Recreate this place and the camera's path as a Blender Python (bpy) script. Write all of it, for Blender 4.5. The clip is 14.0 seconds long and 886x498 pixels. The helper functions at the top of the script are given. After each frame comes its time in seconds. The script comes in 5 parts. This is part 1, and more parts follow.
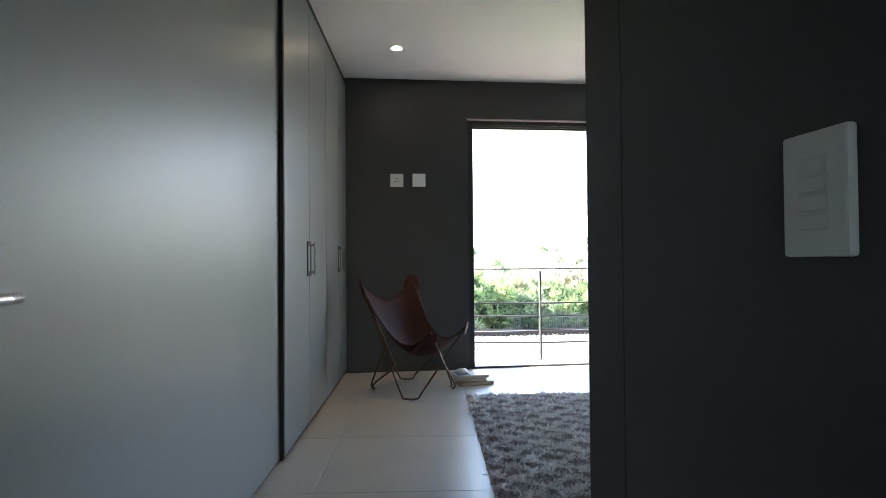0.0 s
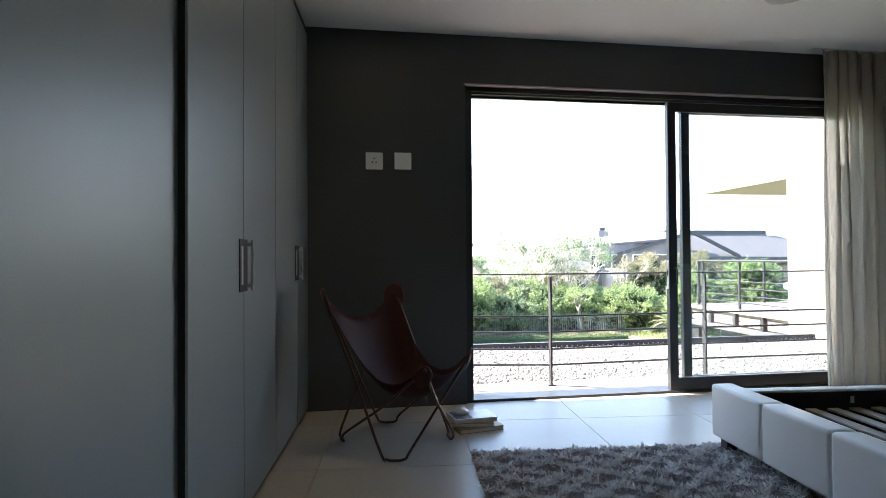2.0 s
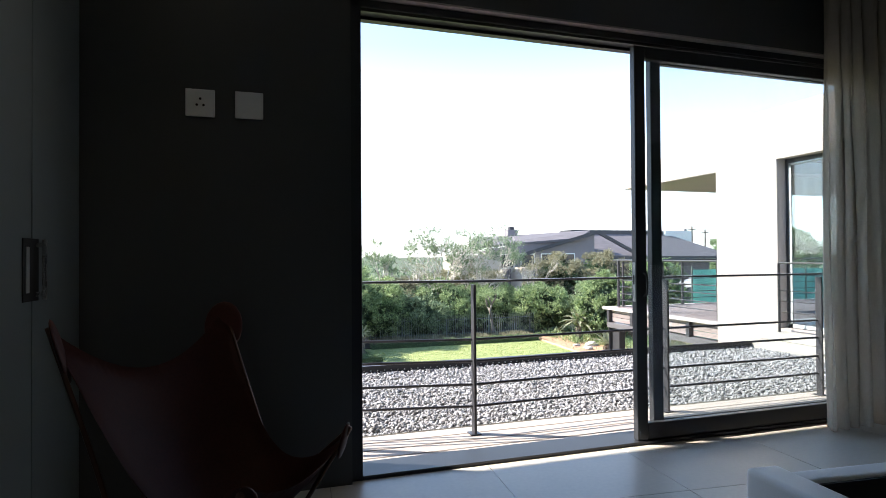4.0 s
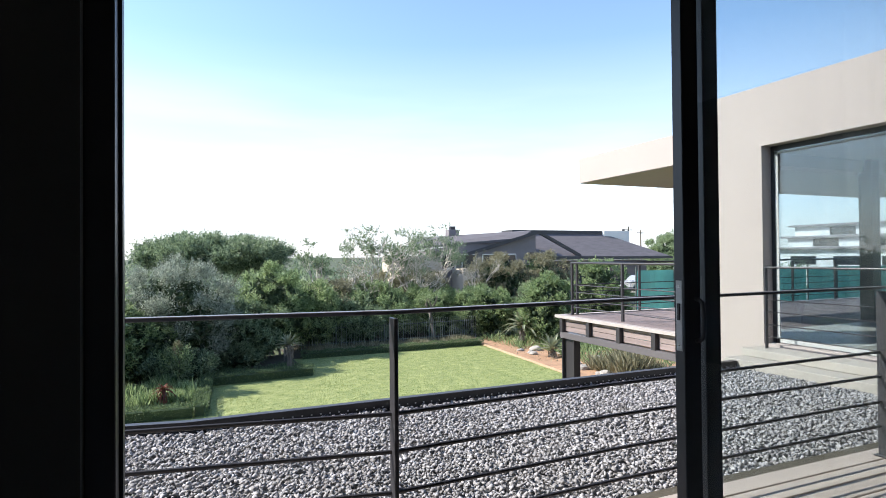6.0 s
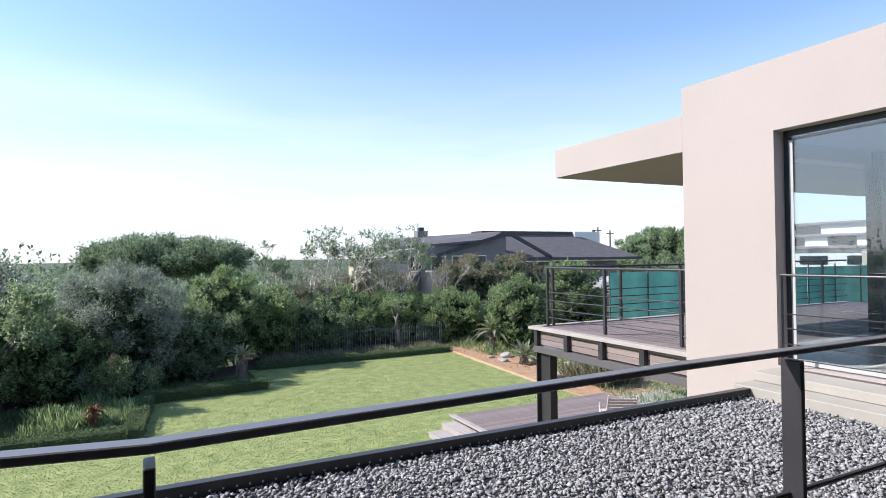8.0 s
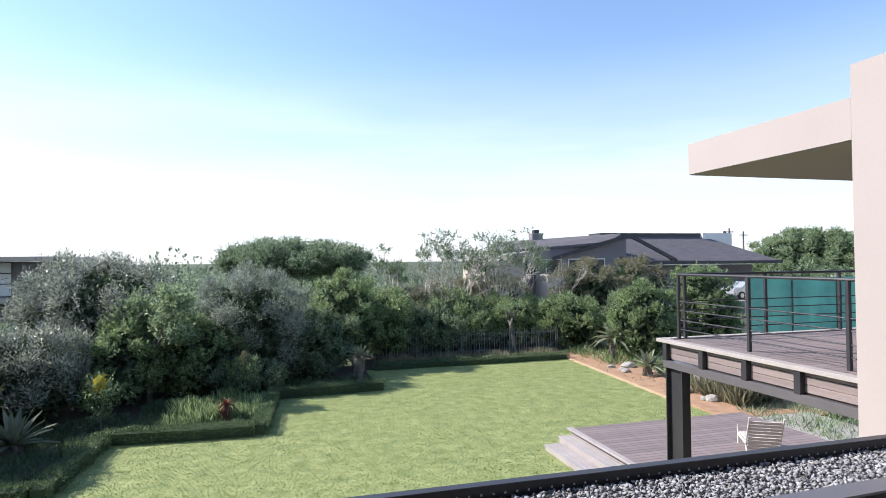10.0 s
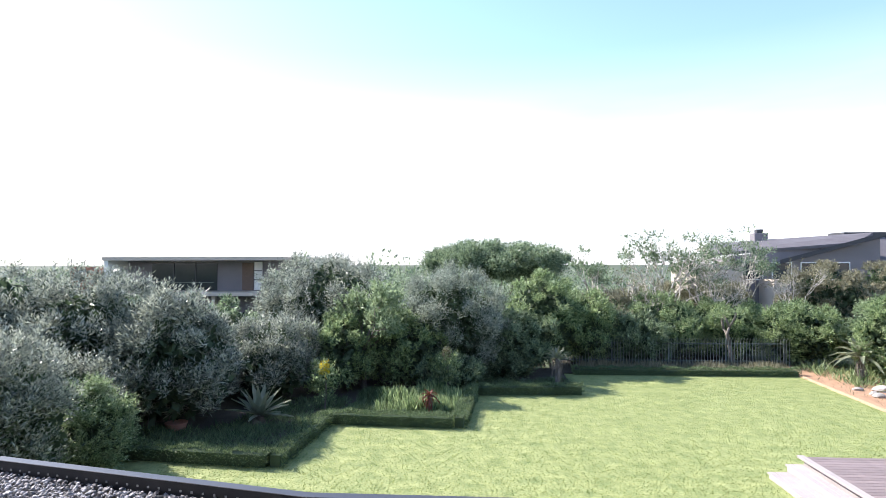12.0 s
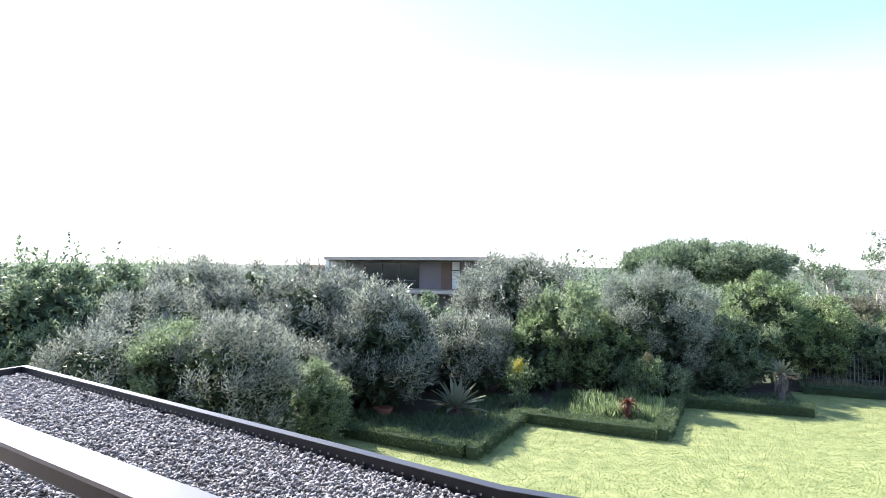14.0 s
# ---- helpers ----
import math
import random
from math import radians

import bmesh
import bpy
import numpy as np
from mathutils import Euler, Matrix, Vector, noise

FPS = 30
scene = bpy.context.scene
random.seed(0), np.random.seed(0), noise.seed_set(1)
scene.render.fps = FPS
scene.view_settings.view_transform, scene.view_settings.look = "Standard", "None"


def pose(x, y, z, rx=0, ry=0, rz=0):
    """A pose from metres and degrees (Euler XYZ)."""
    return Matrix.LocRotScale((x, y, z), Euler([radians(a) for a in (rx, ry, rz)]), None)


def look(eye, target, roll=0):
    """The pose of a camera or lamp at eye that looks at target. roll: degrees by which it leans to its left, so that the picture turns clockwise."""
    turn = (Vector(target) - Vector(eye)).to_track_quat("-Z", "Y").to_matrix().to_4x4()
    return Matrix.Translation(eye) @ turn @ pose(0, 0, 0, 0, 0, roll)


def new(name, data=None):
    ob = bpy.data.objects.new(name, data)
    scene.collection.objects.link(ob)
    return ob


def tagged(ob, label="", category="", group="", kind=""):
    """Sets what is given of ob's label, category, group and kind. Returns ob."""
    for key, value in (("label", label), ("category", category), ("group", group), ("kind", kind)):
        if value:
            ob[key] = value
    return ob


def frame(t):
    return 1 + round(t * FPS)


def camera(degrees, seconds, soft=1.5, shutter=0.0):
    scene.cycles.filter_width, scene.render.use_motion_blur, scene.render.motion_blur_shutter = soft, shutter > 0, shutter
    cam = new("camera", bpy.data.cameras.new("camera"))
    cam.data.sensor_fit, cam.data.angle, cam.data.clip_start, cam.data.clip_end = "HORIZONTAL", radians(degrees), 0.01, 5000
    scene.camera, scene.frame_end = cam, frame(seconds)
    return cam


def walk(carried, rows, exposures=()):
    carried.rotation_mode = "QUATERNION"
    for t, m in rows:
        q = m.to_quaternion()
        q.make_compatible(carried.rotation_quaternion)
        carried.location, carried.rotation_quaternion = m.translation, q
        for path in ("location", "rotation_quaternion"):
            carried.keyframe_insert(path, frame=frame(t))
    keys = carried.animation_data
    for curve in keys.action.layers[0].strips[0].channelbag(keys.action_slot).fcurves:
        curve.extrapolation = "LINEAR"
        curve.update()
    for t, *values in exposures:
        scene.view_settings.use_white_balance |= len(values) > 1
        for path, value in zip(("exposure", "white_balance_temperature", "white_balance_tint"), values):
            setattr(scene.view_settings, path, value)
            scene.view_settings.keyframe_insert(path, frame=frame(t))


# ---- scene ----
cam = camera(74.3, 14.0, soft=0.65)
PATH = [
    (0, (0.169, 0.053, 1.054), (0.399, 2.039, 1.089), -0.5),
    (0.5, (0.162, 0.369, 1.066), (0.386, 2.356, 1.104), -0.5),
    (1, (0.166, 0.696, 1.062), (0.401, 2.682, 1.097), -0.5),
    (1.5, (0.194, 1.0, 1.07), (0.441, 2.984, 1.104), -0.4),
    (2, (0.189, 1.293, 1.09), (0.507, 3.268, 1.121), -0.4),
    (2.5, (0.236, 1.6, 1.086), (0.68, 3.55, 1.115), -0.4),
    (3, (0.339, 1.963, 1.102), (0.85, 3.896, 1.134), -0.6),
    (3.2, (0.391, 2.116, 1.102), (0.919, 4.045, 1.131), -0.5),
    (5.5, (1.066, 3.871, 1.121), (1.837, 5.716, 1.148), -0.6),
    (6, (1.251, 4.219, 1.147), (2.055, 6.05, 1.171), -0.5),
    (6.5, (1.439, 4.558, 1.174), (2.315, 6.355, 1.199), -0.8),
    (7, (1.657, 4.852, 1.175), (2.577, 6.627, 1.201), -0.9),
    (9.5, (2.094, 5.718, 1.254), (2.77, 7.599, 1.289), -0.6),
    (10, (2.107, 5.729, 1.244), (2.639, 7.657, 1.284), -0.6),
    (10.5, (2.131, 5.742, 1.238), (2.509, 7.705, 1.28), -0.5),
    (11, (2.15, 5.76, 1.231), (2.382, 7.746, 1.276), -0.4),
    (11.5, (2.173, 5.778, 1.225), (2.24, 7.776, 1.274), -0.3),
    (12, (2.219, 5.836, 1.19), (2.079, 7.831, 1.242), -0.1),
    (12.5, (2.236, 5.892, 1.139), (1.909, 7.864, 1.197), -0.0),
    (13, (2.222, 5.963, 1.129), (1.725, 7.899, 1.185), 0.2),
    (13.5, (2.193, 6.003, 1.119), (1.549, 7.895, 1.174), 0.3),
    (14, (2.156, 6.018, 1.095), (1.381, 7.86, 1.151), 0.5),
]
EXPOSURES = [(0.0, 4.25, 6900, 10), (1.0, 3.86, 6900, 10), (1.8, 3.48, 6800, 10), (2.4, 2.9, 6600, 10), (3.0, 2.5, 6500, 10), (5.3, 1.42, 6450, 10), (7.0, 0.98, 6250, 11),
             (9.5, 0.88, 6200, 13), (10.5, 1.02, 6250, 13), (12.5, 1.6, 6300, 15), (14.0, 1.68, 6300, 15)]
walk(cam, [(t, look(eye, target, roll)) for t, eye, target, roll in PATH], EXPOSURES)

# ---- world and light ----
SUN_EL, SUN_AZ = 38.0, 64.0          # elevation; azimuth counted from +y towards -x
sky_world = bpy.data.worlds.new("sky")
scene.world = sky_world
sky_world.use_nodes = True
wn, wl = sky_world.node_tree.nodes, sky_world.node_tree.links
wn.clear()
w_out, w_bg, w_sky = wn.new("ShaderNodeOutputWorld"), wn.new("ShaderNodeBackground"), wn.new("ShaderNodeTexSky")
w_sky.sky_type = "NISHITA"
w_sky.sun_disc = False
w_sky.sun_elevation = radians(SUN_EL)
w_sky.sun_rotation = radians(-SUN_AZ)
w_sky.air_density, w_sky.dust_density, w_sky.ozone_density = 1.0, 0.22, 2.0
w_bg.inputs["Strength"].default_value = 0.13
# thin streaks of high cloud
w_co, w_map, w_noise, w_ramp, w_mix = (wn.new("ShaderNodeTexCoord"), wn.new("ShaderNodeMapping"), wn.new("ShaderNodeTexNoise"),
                                       wn.new("ShaderNodeValToRGB"), wn.new("ShaderNodeMix"))
w_mix.data_type = "RGBA"
w_map.inputs["Scale"].default_value = (1.0, 1.0, 7.0)
w_noise.inputs["Scale"].default_value, w_noise.inputs["Detail"].default_value = 1.7, 6.0
w_ramp.color_ramp.elements[0].position, w_ramp.color_ramp.elements[1].position = 0.42, 0.66
w_ramp.color_ramp.elements[0].color, w_ramp.color_ramp.elements[1].color = (0, 0, 0, 1), (0.45, 0.45, 0.45, 1)
wl.new(w_co.outputs["Generated"], w_map.inputs["Vector"])
wl.new(w_map.outputs["Vector"], w_noise.inputs["Vector"])
wl.new(w_noise.outputs["Fac"], w_ramp.inputs["Fac"])
# the streaks lie low over the horizon and thin out upwards
w_sep, w_low, w_mul = wn.new("ShaderNodeSeparateXYZ"), wn.new("ShaderNodeMapRange"), wn.new("ShaderNodeMath")
w_low.inputs["From Min"].default_value, w_low.inputs["From Max"].default_value = 0.30, 0.14
w_mul.operation = "MULTIPLY"
wl.new(w_co.outputs["Generated"], w_sep.inputs["Vector"])
wl.new(w_sep.outputs["Z"], w_low.inputs["Value"])
wl.new(w_ramp.outputs["Color"], w_mul.inputs[0])
wl.new(w_low.outputs["Result"], w_mul.inputs[1])
wl.new(w_mul.outputs[0], w_mix.inputs["Factor"])
wl.new(w_sky.outputs["Color"], w_mix.inputs["A"])
w_mix.inputs["B"].default_value = (5.7, 6.2, 7.3, 1)
# a pale haze veils the lowest part of the sky
w_veil, w_fac = wn.new("ShaderNodeMix"), wn.new("ShaderNodeMapRange")
w_veil.data_type = "RGBA"
w_fac.inputs["From Min"].default_value, w_fac.inputs["From Max"].default_value = 0.34, 0.0
w_fac.inputs["To Min"].default_value, w_fac.inputs["To Max"].default_value = 0.0, 0.8
wl.new(w_sep.outputs["Z"], w_fac.inputs["Value"])
wl.new(w_fac.outputs["Result"], w_veil.inputs["Factor"])
wl.new(w_mix.outputs["Result"], w_veil.inputs["A"])
w_veil.inputs["B"].default_value = (4.0, 4.15, 4.5, 1)
wl.new(w_veil.outputs["Result"], w_bg.inputs["Color"])
wl.new(w_bg.outputs["Background"], w_out.inputs["Surface"])

sun = new("sun", bpy.data.lights.new("sun", "SUN"))
sun.data.energy, sun.data.angle, sun.data.color = 4.2, radians(0.6), (1.0, 0.95, 0.86)
_e, _a = radians(SUN_EL), radians(SUN_AZ)
sun.matrix_world = look((math.cos(_e) * -math.sin(_a) * 60, math.cos(_e) * math.cos(_a) * 60, math.sin(_e) * 60), (0, 0, 0))


# ---- materials ----
def mat(name, color, rough=0.6, metal=0.0, var=0.25, scale=6.0, bump=0.1, fine=60.0, spec=0.5, stretch=(1, 1, 1), island=0.0, objrand=0.0,
        hue=None, local=False, dist=0.01):
    """A surface with variation at two scales; hue is a second colour that the coarse noise mixes in."""
    m = bpy.data.materials.new(name)
    m.use_nodes = True
    n, l = m.node_tree.nodes, m.node_tree.links
    b = n["Principled BSDF"]
    b.inputs["Roughness"].default_value, b.inputs["Metallic"].default_value = rough, metal
    b.inputs["Specular IOR Level"].default_value = spec
    co, mp = n.new("ShaderNodeTexCoord"), n.new("ShaderNodeMapping")
    mp.inputs["Scale"].default_value = stretch
    l.new(co.outputs["Object"], mp.inputs["Vector"])
    big, small = n.new("ShaderNodeTexNoise"), n.new("ShaderNodeTexNoise")
    big.inputs["Scale"].default_value, big.inputs["Detail"].default_value = scale, 5
    small.inputs["Scale"].default_value, small.inputs["Detail"].default_value = fine, 4
    l.new(mp.outputs["Vector"], big.inputs["Vector"])
    l.new(mp.outputs["Vector"], small.inputs["Vector"])
    add = n.new("ShaderNodeMath")
    add.operation = "MULTIPLY_ADD"
    add.inputs[1].default_value = 0.45
    l.new(small.outputs["Fac"], add.inputs[0])
    half = n.new("ShaderNodeMath")
    half.operation = "MULTIPLY"
    half.inputs[1].default_value = 0.55
    l.new(big.outputs["Fac"], half.inputs[0])
    l.new(half.outputs[0], add.inputs[2])
    rng = n.new("ShaderNodeMapRange")
    rng.inputs["From Min"].default_value, rng.inputs["From Max"].default_value = 0.3, 0.7
    l.new(add.outputs[0], rng.inputs["Value"])
    mix = n.new("ShaderNodeMix")
    mix.data_type = "RGBA"
    dark = hue if hue else tuple(c * (1 - var) for c in color)
    light = tuple(min(1, c * (1 + var)) for c in color) if not hue else color
    mix.inputs["A"].default_value, mix.inputs["B"].default_value = (*dark, 1), (*light, 1)
    l.new(rng.outputs["Result"], mix.inputs["Factor"])
    top = mix.outputs["Result"]
    for amount, kind, sock in ((island, "ShaderNodeNewGeometry", "Random Per Island"), (objrand, "ShaderNodeObjectInfo", "Random")):
        if amount:
            g, r2, hs = n.new(kind), n.new("ShaderNodeMapRange"), n.new("ShaderNodeHueSaturation")
            r2.inputs["To Min"].default_value, r2.inputs["To Max"].default_value = 1 - amount, 1 + amount
            l.new(g.outputs[sock], r2.inputs["Value"])
            l.new(r2.outputs["Result"], hs.inputs["Value"])
            l.new(top, hs.inputs["Color"])
            top = hs.outputs["Color"]
    l.new(top, b.inputs["Base Color"])
    rr = n.new("ShaderNodeMapRange")
    rr.inputs["To Min"].default_value, rr.inputs["To Max"].default_value = max(0.02, rough - 0.08), min(1, rough + 0.08)
    l.new(add.outputs[0], rr.inputs["Value"])
    l.new(rr.outputs["Result"], b.inputs["Roughness"])
    if bump:
        bp = n.new("ShaderNodeBump")
        bp.inputs["Strength"].default_value, bp.inputs["Distance"].default_value = bump, dist
        l.new(add.outputs[0], bp.inputs["Height"])
        l.new(bp.outputs["Normal"], b.inputs["Normal"])
    return m


def leaf_mat(name, color, color2, rough=0.42, glow=0.3, spec=0.5):
    """Leaves: glossy skin over a body that lets some light through, each leaf a little different."""
    m = bpy.data.materials.new(name)
    m.use_nodes = True
    n, l = m.node_tree.nodes, m.node_tree.links
    b, out = n["Principled BSDF"], n["Material Output"]
    g, ramp, tr, mx = n.new("ShaderNodeNewGeometry"), n.new("ShaderNodeValToRGB"), n.new("ShaderNodeBsdfTranslucent"), n.new("ShaderNodeMixShader")
    ramp.color_ramp.elements[0].color, ramp.color_ramp.elements[1].color = (*color, 1), (*color2, 1)
    l.new(g.outputs["Random Per Island"], ramp.inputs["Fac"])
    l.new(ramp.outputs["Color"], b.inputs["Base Color"])
    l.new(ramp.outputs["Color"], tr.inputs["Color"])
    b.inputs["Roughness"].default_value, b.inputs["Specular IOR Level"].default_value = rough, spec
    mx.inputs["Fac"].default_value = glow
    l.new(b.outputs["BSDF"], mx.inputs[1])
    l.new(tr.outputs["BSDF"], mx.inputs[2])
    l.new(mx.outputs["Shader"], out.inputs["Surface"])
    return m


def glass_mat(name, tint=(0.96, 0.98, 0.98), gloss=0.03):
    """A clear pane: light passes straight on, and the surface mirrors at grazing angles."""
    m = bpy.data.materials.new(name)
    m.use_nodes = True
    n, l = m.node_tree.nodes, m.node_tree.links
    n.remove(n["Principled BSDF"])
    tr, gl, mx, fr = n.new("ShaderNodeBsdfTransparent"), n.new("ShaderNodeBsdfGlossy"), n.new("ShaderNodeMixShader"), n.new("ShaderNodeLayerWeight")
    pw, sc = n.new("ShaderNodeMath"), n.new("ShaderNodeMath")
    pw.operation, sc.operation = "POWER", "MULTIPLY_ADD"
    pw.inputs[1].default_value, sc.inputs[1].default_value, sc.inputs[2].default_value = 4.0, 0.85, gloss
    tr.inputs["Color"].default_value = (*tint, 1)
    gl.inputs["Roughness"].default_value = 0.01
    l.new(fr.outputs["Facing"], pw.inputs[0])
    l.new(pw.outputs[0], sc.inputs[0])
    l.new(sc.outputs[0], mx.inputs["Fac"])
    l.new(tr.outputs["BSDF"], mx.inputs[1])
    l.new(gl.outputs["BSDF"], mx.inputs[2])
    l.new(mx.outputs["Shader"], n["Material Output"].inputs["Surface"])
    return m


def lamp_mat(name, color, strength):
    m = bpy.data.materials.new(name)
    m.use_nodes = True
    b = m.node_tree.nodes["Principled BSDF"]
    b.inputs["Emission Color"].default_value, b.inputs["Emission Strength"].default_value = (*color, 1), strength
    return m


def sheer_mat(name, color):
    """Thin woven curtain cloth, partly see-through."""
    m = mat(name, color, 0.9, var=0.12, scale=3, fine=180, bump=0.15, stretch=(1, 1, 0.2))
    n, l = m.node_tree.nodes, m.node_tree.links
    b, out = n["Principled BSDF"], n["Material Output"]
    tr, tp, m1, m2 = n.new("ShaderNodeBsdfTranslucent"), n.new("ShaderNodeBsdfTransparent"), n.new("ShaderNodeMixShader"), n.new("ShaderNodeMixShader")
    tr.inputs["Color"].default_value = (*color, 1)
    m1.inputs["Fac"].default_value, m2.inputs["Fac"].default_value = 0.38, 0.13
    l.new(b.outputs["BSDF"], m1.inputs[1])
    l.new(tr.outputs["BSDF"], m1.inputs[2])
    l.new(m1.outputs["Shader"], m2.inputs[1])
    l.new(tp.outputs["BSDF"], m2.inputs[2])
    l.new(m2.outputs["Shader"], out.inputs["Surface"])
    return m


M_WALL_DARK = mat("charcoal_paint", (0.056, 0.058, 0.057), 0.5, var=0.08, scale=1.5, fine=140, bump=0.04)
M_WHITE = mat("ceiling_paint", (0.78, 0.77, 0.74), 0.85, var=0.03, scale=0.8, fine=90, bump=0.03)
M_CUPB = mat("grey_laminate", (0.188, 0.217, 0.219), 0.40, var=0.05, scale=1.2, fine=220, bump=0.02)
M_BLACK = mat("black_gap", (0.012, 0.012, 0.012), 0.6, var=0.2)
M_TILE = mat("floor_tile", (0.52, 0.47, 0.40), 0.34, var=0.1, scale=2.2, fine=45, bump=0.03, objrand=0.04)
M_GROUT = mat("grout", (0.30, 0.27, 0.23), 0.9, var=0.15)
M_ALU = mat("charcoal_aluminium", (0.035, 0.036, 0.040), 0.42, metal=0.3, var=0.12, scale=3, fine=200, bump=0.02)
M_STEEL_RAIL = mat("painted_steel_rail", (0.040, 0.037, 0.041), 0.42, metal=0.2, var=0.18, scale=5, fine=120, bump=0.05)
M_HANDRAIL = mat("satin_handrail", (0.12, 0.108, 0.115), 0.32, metal=0.1, var=0.10, scale=5, fine=160, bump=0.0, spec=0.9)
M_CHROME = mat("brushed_steel", (0.55, 0.54, 0.52), 0.28, metal=1.0, var=0.06, scale=4, fine=300, bump=0.02)
M_PLASTIC = mat("white_plastic", (0.80, 0.80, 0.78), 0.4, var=0.03, scale=4, bump=0.0)
M_PLASTIC_GREY = mat("grey_plastic", (0.42, 0.42, 0.41), 0.4, var=0.05, bump=0.0)
M_LEATHER = mat("brown_leather", (0.062, 0.017, 0.013), 0.55, spec=0.25, var=0.3, scale=5, fine=90, bump=0.2, dist=0.004)
M_ROD = mat("copper_brown_rod", (0.09, 0.045, 0.03), 0.35, metal=0.6, var=0.2, scale=8)
M_BED = mat("white_leatherette", (0.80, 0.79, 0.77), 0.45, var=0.04, scale=3, fine=160, bump=0.08, dist=0.003)
M_BEDIN = mat("black_bed_lining", (0.02, 0.018, 0.018), 0.8, var=0.3)
M_SLAT = mat("pale_wood_slat", (0.5, 0.42, 0.32), 0.55, var=0.15, stretch=(1, 12, 12))
M_CURTAIN = sheer_mat("linen_curtain", (0.56, 0.49, 0.40))
M_GLASS = glass_mat("window_glass")
M_GLASS_TINT = glass_mat("tinted_glass", (0.82, 0.88, 0.92), 0.14)
M_RUG_D = mat("rug_brown_yarn", (0.46, 0.42, 0.45), 0.95, var=0.35, scale=20, island=0.45, bump=0)
M_RUG_L = mat("rug_pale_yarn", (0.90, 0.89, 0.89), 0.95, var=0.12, scale=20, island=0.15, bump=0)
M_RUG_B = mat("rug_backing", (0.34, 0.31, 0.33), 0.95, var=0.3, scale=30)
M_PAPER = mat("book_pages", (0.70, 0.66, 0.58), 0.8, var=0.1, stretch=(1, 1, 60), scale=4)
M_COVER_A = mat("tan_book_cover", (0.30, 0.22, 0.13), 0.5, var=0.2)
M_COVER_B = mat("pale_book_cover", (0.62, 0.66, 0.72), 0.3, var=0.15, scale=9)
M_COVER_C = mat("navy_print", (0.05, 0.06, 0.10), 0.4, var=0.3, scale=14)
M_LAMP = lamp_mat("downlight_glow", (1.0, 0.85, 0.65), 6.0)
M_DECK = mat("weathered_deck", (0.36, 0.305, 0.27), 0.7, var=0.22, scale=2.0, fine=30, stretch=(0.6, 9, 9), bump=0.25, objrand=0.12)
M_DECK_X = mat("weathered_deck_dark", (0.22, 0.17, 0.16), 0.7, var=0.22, scale=2.0, fine=30, stretch=(9, 0.6, 9), bump=0.25, objrand=0.12)
M_PALE_DECK = mat("bleached_deck_edge", (0.36, 0.315, 0.295), 0.7, var=0.15, scale=3, fine=40, bump=0.2)
M_GRAVEL = mat("grey_gravel", (0.275, 0.266, 0.272), 0.85, var=0.25, scale=25, fine=160, island=0.42, bump=0.2)
M_GRAVEL_BED = mat("gravel_bed", (0.15, 0.145, 0.145), 0.95, var=0.4, scale=30)
M_KERB = mat("dark_kerb_flashing", (0.035, 0.034, 0.036), 0.5, metal=0.2, var=0.2, scale=4)
M_PLASTER = mat("beige_plaster", (0.385, 0.325, 0.302), 0.85, var=0.05, scale=0.8, fine=70, bump=0.12)
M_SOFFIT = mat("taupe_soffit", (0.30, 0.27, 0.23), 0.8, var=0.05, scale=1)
M_STONE_SILL = mat("pale_concrete", (0.34, 0.31, 0.275), 0.8, var=0.12, scale=3, fine=60, bump=0.15)
M_INTERIOR = mat("pale_room_paint", (0.6, 0.6, 0.6), 0.8, var=0.05)
M_LAWN = mat("lawn_turf", (0.37, 0.385, 0.155), 0.9, var=0.3, scale=3.0, fine=20, bump=0.9, dist=0.04, hue=(0.11, 0.16, 0.04))
M_GRASS = leaf_mat("grass_blade", (0.13, 0.185, 0.045), (0.43, 0.455, 0.185), 0.6, 0.4, 0.3)
M_SOIL = mat("orange_soil", (0.37, 0.22, 0.13), 0.95, var=0.35, scale=3, fine=40, bump=0.5, dist=0.03)
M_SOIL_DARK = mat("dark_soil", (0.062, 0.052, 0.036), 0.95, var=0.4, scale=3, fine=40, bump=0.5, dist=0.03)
M_LAND = mat("scrub_land", (0.060, 0.075, 0.035), 0.95, var=0.4, scale=0.05, fine=2.0, bump=0.3)
M_EDGE = mat("timber_edging", (0.42, 0.30, 0.20), 0.8, var=0.2, scale=3)
M_BARK = mat("grey_bark", (0.17, 0.145, 0.12), 0.9, var=0.35, scale=7, fine=40, bump=0.5)
M_BARK_PALE = mat("pale_bark", (0.52, 0.47, 0.41), 0.85, var=0.3, scale=7, fine=40, bump=0.4)
M_PALE = mat("galvanised_pale", (0.27, 0.30, 0.27), 0.5, metal=0.3, var=0.2)
M_FENCE = mat("dark_palisade", (0.09, 0.11, 0.10), 0.55, metal=0.2, var=0.2)
M_ROOF = mat("slate_roof", (0.12, 0.108, 0.115), 0.8, var=0.3, scale=1.2, fine=12, stretch=(1, 1, 6), bump=0.4)
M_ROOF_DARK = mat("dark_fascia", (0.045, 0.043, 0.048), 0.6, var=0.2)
M_HOUSE_GREY = mat("grey_render", (0.20, 0.18, 0.19), 0.85, var=0.12, scale=0.7)
M_HOUSE_WARM = mat("peach_render", (0.50, 0.42, 0.35), 0.85, var=0.08, scale=0.7)
M_HOUSE_WHITE = mat("white_render", (0.72, 0.70, 0.67), 0.85, var=0.05, scale=0.7)
M_BRICK_FAR = mat("red_brick_far", (0.34, 0.16, 0.11), 0.9, var=0.25, scale=3)
